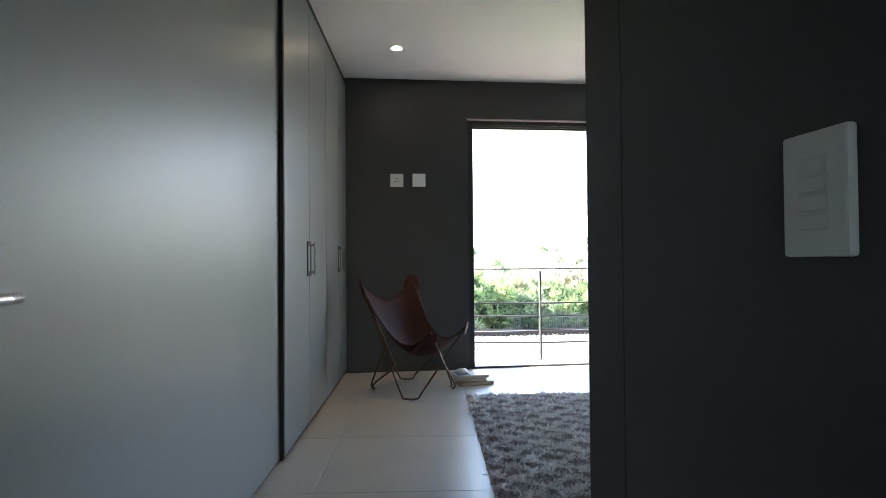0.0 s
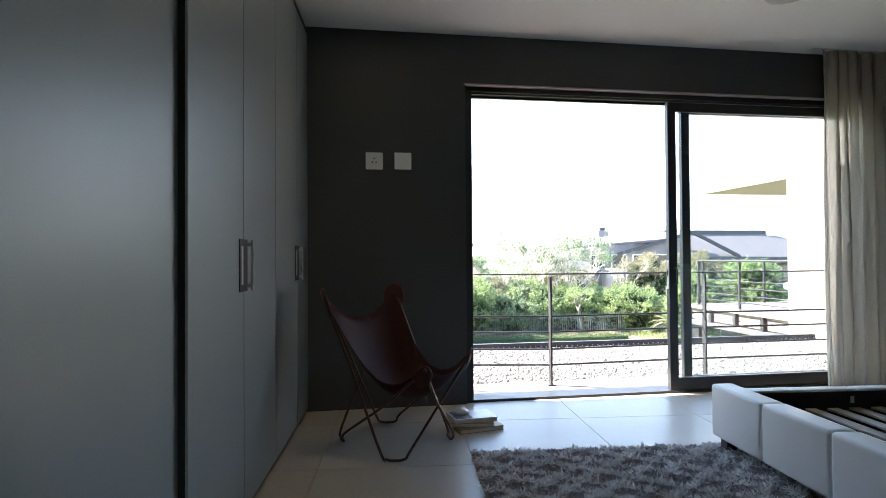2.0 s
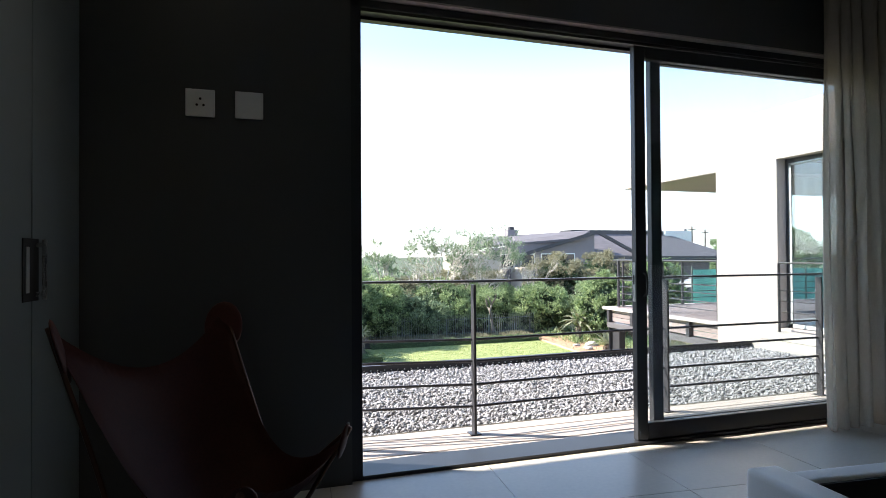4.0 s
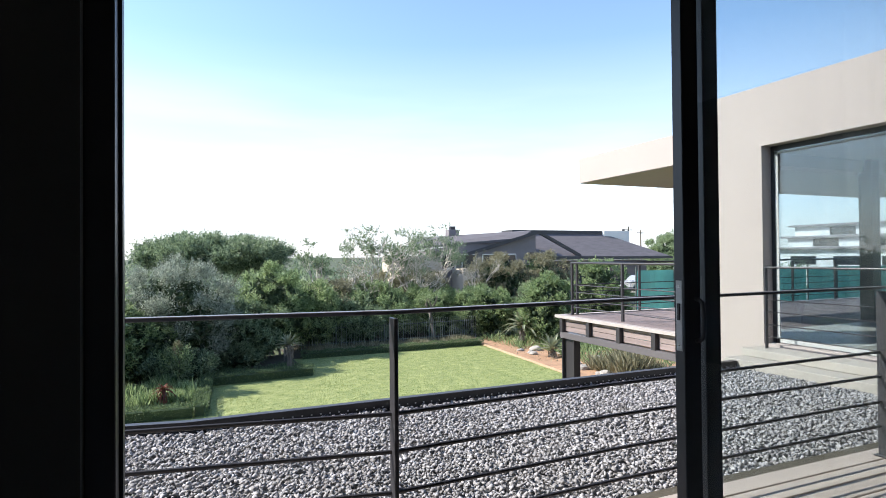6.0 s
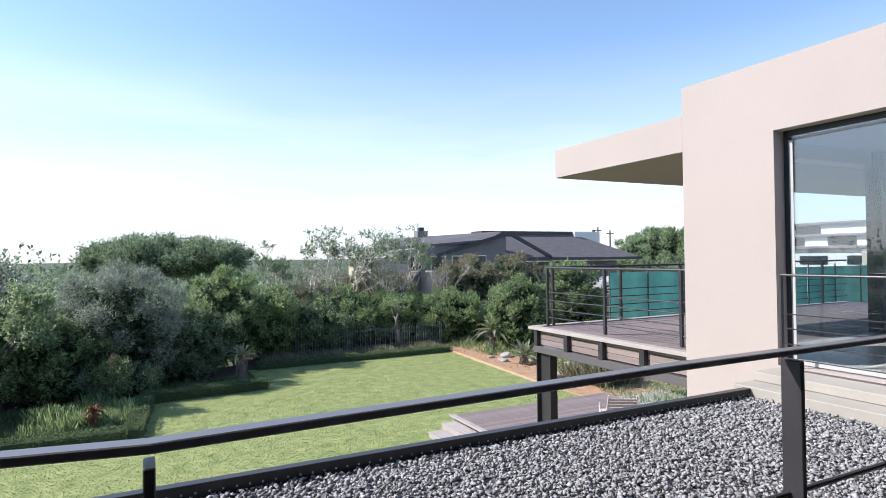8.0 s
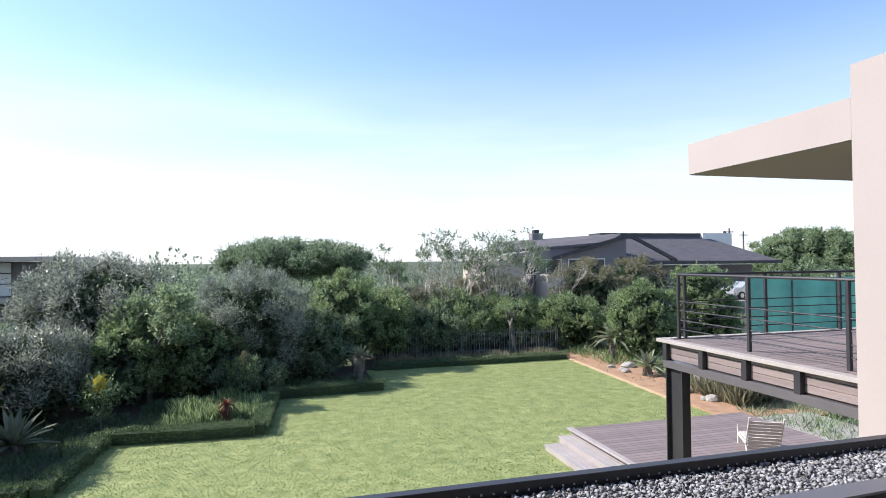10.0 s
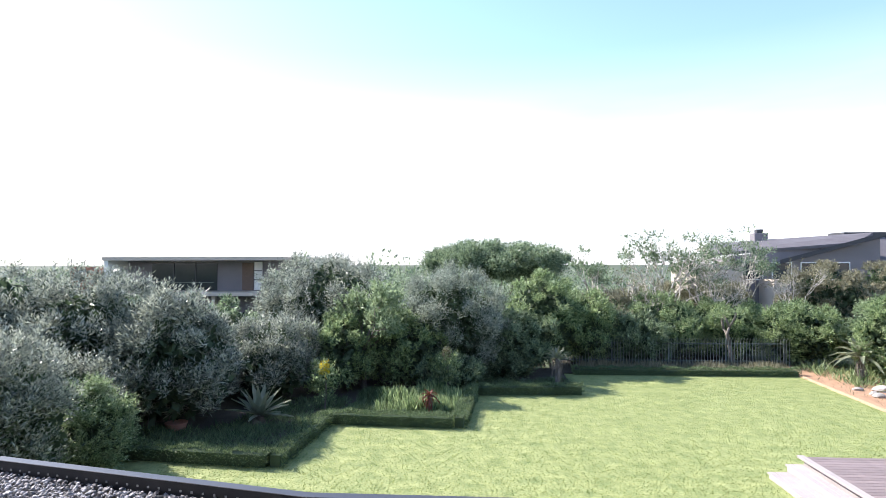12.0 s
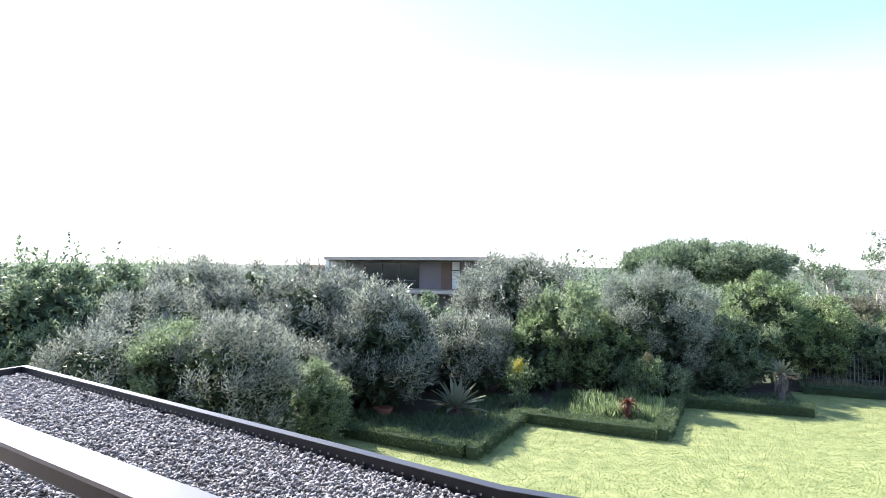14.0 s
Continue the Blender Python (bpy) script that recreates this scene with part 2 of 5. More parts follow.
M_WOOD_DOOR = mat("brown_wood_panel", (0.15, 0.095, 0.07), 0.6, var=0.2)
M_NET = mat("green_shade_net", (0.20, 0.45, 0.41), 0.7, var=0.22, scale=1.5, fine=50, bump=0.1)
M_CAR = mat("silver_car_paint", (0.55, 0.56, 0.58), 0.25, metal=0.5, var=0.04)
M_RUBBER = mat("black_rubber", (0.02, 0.02, 0.02), 0.8, var=0.2)
M_WINDARK = mat("dark_window", (0.03, 0.035, 0.04), 0.08, var=0.1)
M_TEAK = mat("whitewashed_teak", (0.60, 0.54, 0.48), 0.6, var=0.12, stretch=(1, 10, 10))
L_GREY = leaf_mat("grey_green_leaf", (0.055, 0.072, 0.056), (0.52, 0.545, 0.43), 0.36, 0.32, 0.5)
L_SILVER = leaf_mat("silver_leaf", (0.10, 0.125, 0.09), (0.46, 0.50, 0.40), 0.45, 0.38, 0.35)
L_GREEN = leaf_mat("green_leaf", (0.075, 0.130, 0.050), (0.42, 0.51, 0.25), 0.45, 0.48, 0.4)
L_DARK = leaf_mat("dark_green_leaf", (0.055, 0.092, 0.050), (0.33, 0.41, 0.24), 0.42, 0.42, 0.4)
# leaf colour darkened to stand in for shade inside bushes and hedges
L_INNER = leaf_mat("inner_shade_leaf", (0.035, 0.055, 0.030), (0.10, 0.14, 0.075), 0.6, 0.35, 0.2)
L_HEDGE = leaf_mat("hedge_leaf", (0.05, 0.085, 0.04), (0.21, 0.275, 0.13), 0.52, 0.35, 0.3)
L_LIGHT = leaf_mat("light_green_leaf", (0.11, 0.165, 0.07), (0.40, 0.48, 0.28), 0.5, 0.45, 0.3)
L_DRY = leaf_mat("olive_dry_leaf", (0.15, 0.145, 0.085), (0.34, 0.315, 0.21), 0.6, 0.32, 0.2)
L_ALOE = leaf_mat("aloe_leaf", (0.30, 0.33, 0.22), (0.52, 0.53, 0.40), 0.42, 0.15, 0.4)
L_RED = leaf_mat("red_aloe_leaf", (0.20, 0.045, 0.03), (0.30, 0.11, 0.06), 0.45, 0.2)
L_YELLOW = leaf_mat("yellow_flower", (0.62, 0.45, 0.02), (0.80, 0.66, 0.05), 0.5, 0.3)


# ---- mesh helpers ----
def mesh_object(name, bm, material, smooth=False):
    me = bpy.data.meshes.new(name)
    bm.to_mesh(me)
    bm.free()
    for mm in (material if isinstance(material, (list, tuple)) else [material]):
        me.materials.append(mm)
    if smooth:
        me.polygons.foreach_set("use_smooth", [True] * len(me.polygons))
    return new(name, me)


def part(name, bm, material, parent, label="", smooth=False):
    ob = mesh_object(name, bm, material, smooth)
    ob.parent = parent
    if label:
        ob["label"] = label
    return ob


def thing(name, label, category, at=(0, 0, 0), rz=0.0, group="", kind=""):
    ob = new(name)
    ob.empty_display_size = 0.1
    ob.matrix_world = pose(*at, 0, 0, rz)
    return tagged(ob, label, category, group, kind)


def structure(name, bm, material, label, category="wall", smooth=False):
    return tagged(mesh_object(name, bm, material, smooth), label, category, "", "structure")


def cube(x0, y0, z0, x1, y1, z1, bevel=0.0, bm=None, seg=1):
    """A block between two corners, its edges rounded by bevel."""
    own = bmesh.new()
    r = bmesh.ops.create_cube(own, size=1)
    for v in r["verts"]:
        v.co = Vector(((x0 + x1) / 2 + v.co.x * (x1 - x0), (y0 + y1) / 2 + v.co.y * (y1 - y0), (z0 + z1) / 2 + v.co.z * (z1 - z0)))
    if bevel:
        bmesh.ops.bevel(own, geom=own.edges[:], offset=bevel, segments=seg, affect="EDGES", profile=0.6)
    return join(bm, own)


def join(bm, own, m=None):
    if m is not None:
        own.transform(m)
    if bm is None:
        return own
    me = bpy.data.meshes.new("tmp")
    own.to_mesh(me)
    own.free()
    bm.from_mesh(me)
    bpy.data.meshes.remove(me)
    return bm


def tube(points, radii, sides=8, bm=None, cap=True):
    """A round bar along the points, with a radius at each."""
    bm = bm or bmesh.new()
    pts = [Vector(p) for p in points]
    if not isinstance(radii, (list, tuple)):
        radii = [radii] * len(pts)
    rings, side = [], None
    for i, p in enumerate(pts):
        d = (pts[min(i + 1, len(pts) - 1)] - pts[max(i - 1, 0)]).normalized()
        if side is None:
            side = d.orthogonal().normalized()
        side = (side - d * side.dot(d)).normalized()
        up = d.cross(side)
        rings.append([bm.verts.new(p + radii[i] * (math.cos(a) * side + math.sin(a) * up)) for a in
                      (2 * math.pi * k / sides for k in range(sides))])
    for a, b in zip(rings, rings[1:]):
        for k in range(sides):
            bm.faces.new((a[k], a[(k + 1) % sides], b[(k + 1) % sides], b[k]))
    if cap:
        bm.faces.new(rings[0][::-1])
        bm.faces.new(rings[-1])
    return bm


def smooth_path(points, n=8):
    """A Catmull-Rom curve through the points."""
    p = [Vector(q) for q in points]
    p = [p[0] * 2 - p[1]] + p + [p[-1] * 2 - p[-2]]
    out = []
    for i in range(1, len(p) - 2):
        for k in range(n):
            t = k / n
            out.append(0.5 * (2 * p[i] + (p[i + 1] - p[i - 1]) * t + (2 * p[i - 1] - 5 * p[i] + 4 * p[i + 1] - p[i + 2]) * t * t
                              + (3 * p[i] - 3 * p[i + 1] + p[i + 2] - p[i - 1]) * t ** 3))
    out.append(p[-2])
    return out


def disc(x, y, z, r, depth, bm=None, seg=24):
    own = bmesh.new()
    bmesh.ops.create_cone(own, cap_ends=True, segments=seg, radius1=r, radius2=r, depth=depth)
    own.transform(Matrix.Translation((x, y, z)))
    return join(bm, own)


def array_mesh(name, verts, faces, material, parent=None, label=""):
    """A mesh from numpy arrays of corners and of faces with equally many corners."""
    me = bpy.data.meshes.new(name)
    k = faces.shape[1]
    me.vertices.add(len(verts))
    me.vertices.foreach_set("co", np.ascontiguousarray(verts, np.float32).ravel())
    me.loops.add(faces.size)
    me.loops.foreach_set("vertex_index", np.ascontiguousarray(faces, np.int32).ravel())
    me.polygons.add(len(faces))
    me.polygons.foreach_set("loop_start", np.arange(0, faces.size, k, dtype=np.int32))
    me.polygons.foreach_set("loop_total", np.full(len(faces), k, np.int32))
    for mm in (material if isinstance(material, (list, tuple)) else [material]):
        me.materials.append(mm)
    me.update(calc_edges=True)
    ob = new(name, me)
    if parent:
        ob.parent = parent
    if label:
        ob["label"] = label
    return ob


def unit(v):
    return v / np.maximum(np.linalg.norm(v, axis=-1, keepdims=True), 1e-6)


def leaf_arrays(base, way, length, width, rng):
    """A kite-shaped leaf at each base, pointing along way."""
    n = len(base)
    side = unit(np.cross(way, unit(rng.normal(size=(n, 3)))))
    fold = np.cross(side, way)
    ln, wd = length[:, None], width[:, None]
    mid = base + way * ln * 0.5
    v = np.stack([base, mid + side * wd * 0.5 + fold * wd * 0.12, base + way * ln, mid - side * wd * 0.5 + fold * wd * 0.12], 1)
    f = np.arange(n * 4).reshape(n, 4)
    return v.reshape(-1, 3), f


def sprigs(blobs, count, leaf, rng, per=7, shoot=0.3, lift=0.5, shell=(0.72, 1.02), flat=0.0, slim=0.38):
    """Leafy shoots over ellipsoid clumps (x, y, z, rx, ry, rz), mostly on their upper and outer sides."""
    blobs = np.array(blobs, float)
    area = blobs[:, 3] * blobs[:, 4] + blobs[:, 5] * (blobs[:, 3] + blobs[:, 4])
    which = rng.choice(len(blobs), count, p=area / area.sum())
    b = blobs[which]
    d = unit(rng.normal(size=(count, 3)) + np.array([0, 0, 0.25]))
    lump = 1 + 0.24 * np.sin(d[:, 0] * 7 + which) * np.sin(d[:, 1] * 6 + 2 * which) + 0.1 * np.sin(d[:, 2] * 9 + which)
    rad = rng.uniform(shell[0], shell[1], count) * lump
    p = b[:, :3] + d * b[:, 3:] * rad[:, None]
    way = unit(d * 0.7 + np.array([0, 0, lift]) + rng.normal(size=(count, 3)) * 0.35)
    if flat:
        way[:, 2] *= 1 - flat
        way = unit(way)
    ln = shoot * rng.uniform(0.5, 1.3, count)
    s = np.linspace(0.05, 1.0, per)
    base = p[:, None, :] + way[:, None, :] * (ln[:, None] * s[None, :])[:, :, None]
    lw = unit(way[:, None, :] * (0.35 + 0.6 * s[None, :, None]) + unit(rng.normal(size=(count, per, 3))) * 0.75)
    n = count * per
    size = leaf * rng.uniform(0.6, 1.25, n)
    return leaf_arrays(base.reshape(-1, 3), lw.reshape(-1, 3), size, size * slim, rng)


def spread_out(d, k):
    """Pick k of the directions d so that they lie well apart."""
    pick = [0]
    near = np.linalg.norm(d - d[0], axis=1)
    for _ in range(k - 1):
        j = int(near.argmax())
        pick.append(j)
        near = np.minimum(near, np.linalg.norm(d - d[j], axis=1))
    return d[pick]


def whorls(base, way, ln, leaf, slim, per, rng):
    """Shoots that carry their leaves in a spiral, closing to a rosette at the tip."""
    n = len(base)
    s = np.linspace(0.2, 1.0, per)
    p = base[:, None, :] + way[:, None, :] * (ln[:, None] * s[None, :])[:, :, None]
    e1 = unit(np.cross(way, unit(rng.normal(size=(n, 3)))))
    e2 = np.cross(way, e1)
    a = 2.4 * np.arange(per)[None, :] + rng.uniform(0, 6.28, n)[:, None]
    out = e1[:, None, :] * np.cos(a)[:, :, None] + e2[:, None, :] * np.sin(a)[:, :, None]
    lw = unit(way[:, None, :] * (0.25 + 0.75 * s[None, :, None]) + out * (0.95 - 0.25 * s[None, :, None]) + rng.normal(size=(n, per, 3)) * 0.12)
    size = (leaf * rng.uniform(0.75, 1.2, (n, per)) * (1.1 - 0.35 * s[None, :])).ravel()
    return leaf_arrays(p.reshape(-1, 3), lw.reshape(-1, 3), size, size * slim, rng)


def lobed_crown(r, d, h, low, lobe, count, leaf, rng, shoot, lift, slim, per=9, squash=1.0):
    """A crown of many rounded lobes with gaps between them, each lobe set with leafy shoots; and the leaves deep inside."""
    zc = h * (low + (1 - low) * 0.42)
    up, dn = h - zc, zc - h * low
    k = int(np.clip(0.62 * (r + d) * (r + d + 2 * up + dn) / (3.14 * lobe * lobe), 9, 110))
    dirs = spread_out(unit(rng.normal(size=(k * 5, 3)) + np.array([0, 0, 0.22])), k)
    lr = lobe * rng.uniform(0.7, 1.35, k)
    half = np.where(dirs[:, 2:] > 0, up, dn)
    reach = np.concatenate([np.full((k, 1), r), np.full((k, 1), d), half], 1) - lr[:, None] * np.array([0.8, 0.8, 0.8 * squash])
    mid = dirs * np.maximum(reach, 0.1) * rng.uniform(0.80, 1.06, (k, 1)) + np.array([0, 0, zc])
    which = rng.choice(k, count, p=lr ** 2 / (lr ** 2).sum())
    q = unit(rng.normal(size=(count, 3)) * 0.8 + dirs[which] * 0.75 + np.array([0, 0, 0.45]))
    base = mid[which] + q * (lr[which] * rng.uniform(0.35, 0.9, count))[:, None] * np.array([1, 1, squash])
    way = unit(q * 0.6 + np.array([0, 0, lift]) + rng.normal(size=(count, 3)) * 0.22)
    v, _ = whorls(base, way, shoot * rng.uniform(0.5, 1.25, count), leaf, slim, per, rng)
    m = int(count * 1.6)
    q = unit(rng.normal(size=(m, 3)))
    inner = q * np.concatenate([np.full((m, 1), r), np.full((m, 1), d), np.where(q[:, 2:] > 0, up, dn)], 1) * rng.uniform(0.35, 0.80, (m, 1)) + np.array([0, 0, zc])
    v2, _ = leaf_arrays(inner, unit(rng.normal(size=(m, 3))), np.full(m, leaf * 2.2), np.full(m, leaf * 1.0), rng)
    return v, v2


def keep_above(v, f, z):
    ok = v[:, 2].reshape(-1, 4).min(1) > z
    v = v.reshape(-1, 4, 3)[ok].reshape(-1, 3)
    return v, np.arange(len(v)).reshape(-1, 4)


# ---- structure: the room ----
TURN = -5.0                     # the cupboards, rug and bed stand a little askew to the glazed wall
ROOM_H = 2.767
DOOR_X0, DOOR_X1, DOOR_H = 1.056, 4.66, 2.40
WALL_IN, WALL_OUT = 5.585, 5.87

structure("wall_garden_west", cube(-1.6, WALL_IN, 0, DOOR_X0, WALL_OUT, 3.05), M_WALL_DARK, "charcoal painted wall beside the sliding door opening")
structure("wall_garden_east", cube(DOOR_X1, WALL_IN, 0, 6.6, WALL_OUT, 3.05), M_WALL_DARK, "charcoal painted wall behind the curtain")
structure("wall_garden_lintel", cube(DOOR_X0, WALL_IN, DOOR_H, DOOR_X1, WALL_OUT, 3.05), M_WALL_DARK, "charcoal painted wall above the sliding door")
structure("wall_far_side", cube(6.3, 1.171, 0, 6.5, WALL_IN, 3.05), M_WALL_DARK, "charcoal painted bedroom side wall")
bm = cube(0.585, 1.0, 0, 6.5, 1.17, 3.05, 0.004)
structure("wall_back", bm, M_WALL_DARK, "charcoal painted wall behind the bed side")
structure("wall_passage", cube(0.585, -1.6, 0, 0.78, 0.999, 3.05), M_WALL_DARK, "charcoal painted passage wall with a light switch")
# narrow opening added out of view so that daylight brightens the passage
bm = cube(-1.6, -1.8, 0, -0.45, -1.6, 3.05)
cube(-0.18, -1.8, 0, 0.9, -1.6, 3.05, bm=bm)
cube(-0.45, -1.8, 2.3, -0.18, -1.6, 3.05, bm=bm)
structure("wall_passage_end", bm, M_WALL_DARK, "plain charcoal wall with an unseen opening added to let daylight into the passage")
structure("wall_cupboard_side", cube(-1.6, -1.6, 0, -1.4, WALL_IN, 3.05), M_WALL_DARK, "plain wall behind the cupboards")
structure("ceiling", cube(-1.4, -1.6, ROOM_H, 6.3, WALL_IN, ROOM_H + 0.1), M_WHITE, "flat white painted plaster ceiling", "ceiling")
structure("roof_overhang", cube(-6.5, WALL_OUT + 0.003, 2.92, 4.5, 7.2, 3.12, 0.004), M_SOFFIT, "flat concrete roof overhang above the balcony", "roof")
bm = cube(-6.5, -1.8, 3.052, 6.6, WALL_OUT, 3.2)
structure("roof_slab", bm, M_PLASTER, "flat concrete roof slab", "roof")
structure("wall_wing", cube(-6.5, WALL_OUT - 0.25, -3.1, -1.6, WALL_OUT, 3.05), M_PLASTER, "beige plastered outside wall of the wing")

# tiled floor: screed with tiles of 0.82 m set on it
floor = structure("floor", cube(-1.6, -1.8, -0.2, 6.5, WALL_OUT, -0.012), M_GROUT, "large pale sandy floor tiles with thin joints", "floor")
TILE = 0.82
own = cube(-TILE / 2 + 0.0015, -TILE / 2 + 0.0015, -0.012, TILE / 2 - 0.0015, TILE / 2 - 0.0015, 0.0, 0.0012)
tile_mesh = bpy.data.meshes.new("tile")
own.to_mesh(tile_mesh)
own.free()
tile_mesh.materials.append(M_TILE)
bm = cube(DOOR_X0 - 0.0, 5.622, -0.011, DOOR_X1, WALL_OUT + 0.02, -0.002)
part("door_sill", bm, M_ALU, floor, "dark aluminium door track")

# skirting-free wall plates
def wall_plate(x, z, sockets):
    ob = thing("wall_socket" if sockets else "blank_plate", "square white plastic wall socket plate" if sockets else
               "square white plastic blank wall plate", "socket", (x, WALL_IN, z), 0, "plates on the dark wall")
    part("plate", cube(-0.062, -0.011, -0.062, 0.062, 0, 0.062, 0.004, seg=2), M_PLASTIC, ob)
    if sockets:
        for dx, dz in ((0, 0.018), (-0.014, -0.01), (0.014, -0.01)):
            own = disc(0, 0, 0, 0.0055, 0.004, seg=12)
            part("pin_hole", join(None, own, Matrix.Translation((dx, -0.0115, dz)) @ pose(0, 0, 0, 90)), M_BLACK, ob, "dark round pin hole")
    return ob


wall_plate(0.375, 1.803, True)
wall_plate(0.585, 1.806, False)

sw = thing("light_switch", "white plastic light switch plate with four rockers", "light switch", (0.585, 0.553, 1.112))
part("plate", cube(-0.011, -0.041, -0.059, 0, 0.041, 0.059, 0.004, seg=2), M_PLASTIC, sw)
for k in range(4):
    z0 = -0.034 + k * 0.0175
    part("rocker", cube(-0.0128, -0.017, z0, -0.009, 0.017, z0 + 0.0155, 0.0012), M_PLASTIC, sw)

dl = thing("downlight", "small round recessed downlight in the ceiling, lit", "ceiling light", (0.35, 4.75, ROOM_H))
own = bmesh.new()
bmesh.ops.create_cone(own, cap_ends=False, segments=28, radius1=0.048, radius2=0.034, depth=0.012)
own.transform(Matrix.Translation((0, 0, -0.006)))
part("trim_ring", own, M_PLASTIC, dl, smooth=True)
part("lamp", disc(0, 0, -0.006, 0.032, 0.004), M_LAMP, dl, "glowing lamp face")
spot = new("downlight_beam", bpy.data.lights.new("downlight_beam", "SPOT"))
spot.data.energy, spot.data.color, spot.data.spot_size, spot.data.spot_blend, spot.data.shadow_soft_size = 1.3, (1.0, 0.72, 0.45), radians(95), 0.9, 0.03
spot.location = (0.35, 4.75, ROOM_H - 0.012)
sp = thing("ceiling_speaker", "round flush ceiling speaker with a grey grille", "speaker", (2.98, 4.6, ROOM_H))
part("grille", disc(0, 0, -0.005, 0.145, 0.006, seg=40), M_PLASTIC_GREY, sp)
own = bmesh.new()
bmesh.ops.create_cone(own, cap_ends=False, segments=40, radius1=0.156, radius2=0.146, depth=0.008)
own.transform(Matrix.Translation((0, 0, -0.004)))
part("rim", own, M_PLASTIC, sp)


# ---- cupboards along the side: built along a local y axis, then turned ----
CUP = (-0.10, 5.58)


def cup_pose(y):
    """Place along the cupboard fronts; y is the room's depth."""
    d = CUP[1] - y
    return pose(CUP[0] - 0.0875 * d, y, 0, 0, 0, TURN)


def cupboard(y0, y1, handle):
    w = y1 - y0
    ob = thing("cupboard", "full-height grey laminate built-in cupboard door", "cupboard", group="built-in cupboards")
    ob.matrix_world = cup_pose(y0)
    part("body", cube(-0.6, 0.002, 0.0, -0.022, w - 0.002, 2.70), M_CUPB, ob)
    part("plinth", cube(-0.03, 0.002, 0.0, -0.018, w - 0.002, 0.03), M_BLACK, ob, "dark recessed plinth")
    leaf = part("door", cube(-0.02, 0.002, 0.03, 0.0, w - 0.002, 2.70, 0.0015), M_CUPB, ob)
    if handle:
        y = w - 0.045
        bm = cube(0.0005, y - 0.03, 0.955, 0.005, y + 0.088, 1.175, 0.001)
        hd = part("handle", bm, M_BLACK, leaf, "black backplate across the joint with a steel pull bar")
        part("recess", cube(0.0045, y - 0.012, 0.985, 0.0075, y + 0.012, 1.145, 0.001), M_PLASTIC_GREY, hd, "pale steel recess")
        bar = cube(0.024, y + 0.062, 0.957, 0.034, y + 0.086, 1.173, 0.003)
        cube(0.004, y + 0.066, 0.97, 0.025, y + 0.082, 0.985, bm=bar)
        cube(0.004, y + 0.066, 1.145, 0.025, y + 0.082, 1.16, bm=bar)
        part("pull_bar", bar, M_CHROME, hd, "brushed steel pull bar")
    return ob


for k, (y0, y1) in enumerate(((3.22, 3.87), (3.87, 4.50), (4.50, 5.14), (5.14, 5.575))):
    cupboard(y0, y1, k in (0, 2))
# solid black strip paints the shade of the gap under the ceiling
gap = structure("gap_shade_strip", cube(-0.6, -2.3, 2.702, -0.012, 2.36, ROOM_H - 0.002), M_BLACK, "black strip standing in for the shade in the gap above the cupboards", "trim")
gap.matrix_world = cup_pose(3.22)
# the flush passage door that stands open in front of the cupboards
pd = thing("door_1", "wide flush grey door standing open along the cupboards", "door", kind="structure")
pd.matrix_world = cup_pose(3.22)
leaf = part("door_leaf", cube(-0.073, -2.42, 0.012, -0.028, -0.005, 2.70, 0.003), M_CUPB, pd)
part("edge_strip", cube(-0.042, -0.0025, 0.012, 0.0005, 0.0015, 2.70), M_BLACK, pd, "black edge strip")
part("edge_bead", cube(-0.007, -0.006, 0.012, 0.0015, -0.003, 2.70), M_PLASTIC_GREY, pd, "thin pale bead")
hb = tube(smooth_path([(-0.05, -2.28, 0.99), (-0.015, -2.28, 0.99), (0.005, -2.27, 0.99), (0.01, -2.24, 0.99), (0.01, -2.03, 0.99)], 6), 0.0105, 12)
part("handle", hb, M_CHROME, pd, "brushed steel lever handle", True)
part("handle_rose", join(None, disc(0, 0, 0, 0.026, 0.008), Matrix.Translation((-0.046, -2.28, 0.99)) @ pose(0, 0, 0, 0, 90, 0)), M_CHROME, pd)

# ---- sliding glass door ----
fr = thing("window_1", "dark aluminium frame of a wide sliding glass door", "door frame", kind="structure")
part("jamb", cube(DOOR_X0, 5.625, 0, DOOR_X0 + 0.058, 5.83, 2.392, 0.002), M_ALU, fr)
part("jamb", cube(DOOR_X1 - 0.035, 5.625, 0, DOOR_X1, 5.83, 2.392, 0.002), M_ALU, fr)
part("head", cube(DOOR_X0, 5.625, 2.355, DOOR_X1, 5.83, 2.392, 0.002), M_ALU, fr)
part("head_rib", cube(DOOR_X0 + 0.059, 5.638, 2.338, DOOR_X1 - 0.036, 5.641, 2.354), M_ALU, fr)
part("head_rib", cube(DOOR_X0 + 0.059, 5.742, 2.338, DOOR_X1 - 0.036, 5.75, 2.354), M_ALU, fr)
part("jamb_rib", cube(DOOR_X0 + 0.0585, 5.69, 0.02, DOOR_X0 + 0.066, 5.71, 2.338), M_ALU, fr)
part("threshold", cube(DOOR_X0 + 0.059, 5.625, 0.0, DOOR_X1 - 0.036, 5.83, 0.018, 0.002), M_ALU, fr)
part("lintel_bead", cube(DOOR_X0 - 0.01, WALL_IN - 0.004, 2.3935, DOOR_X1, WALL_IN + 0.06, 2.4035), M_PLASTER, fr, "pale bead under the lintel")


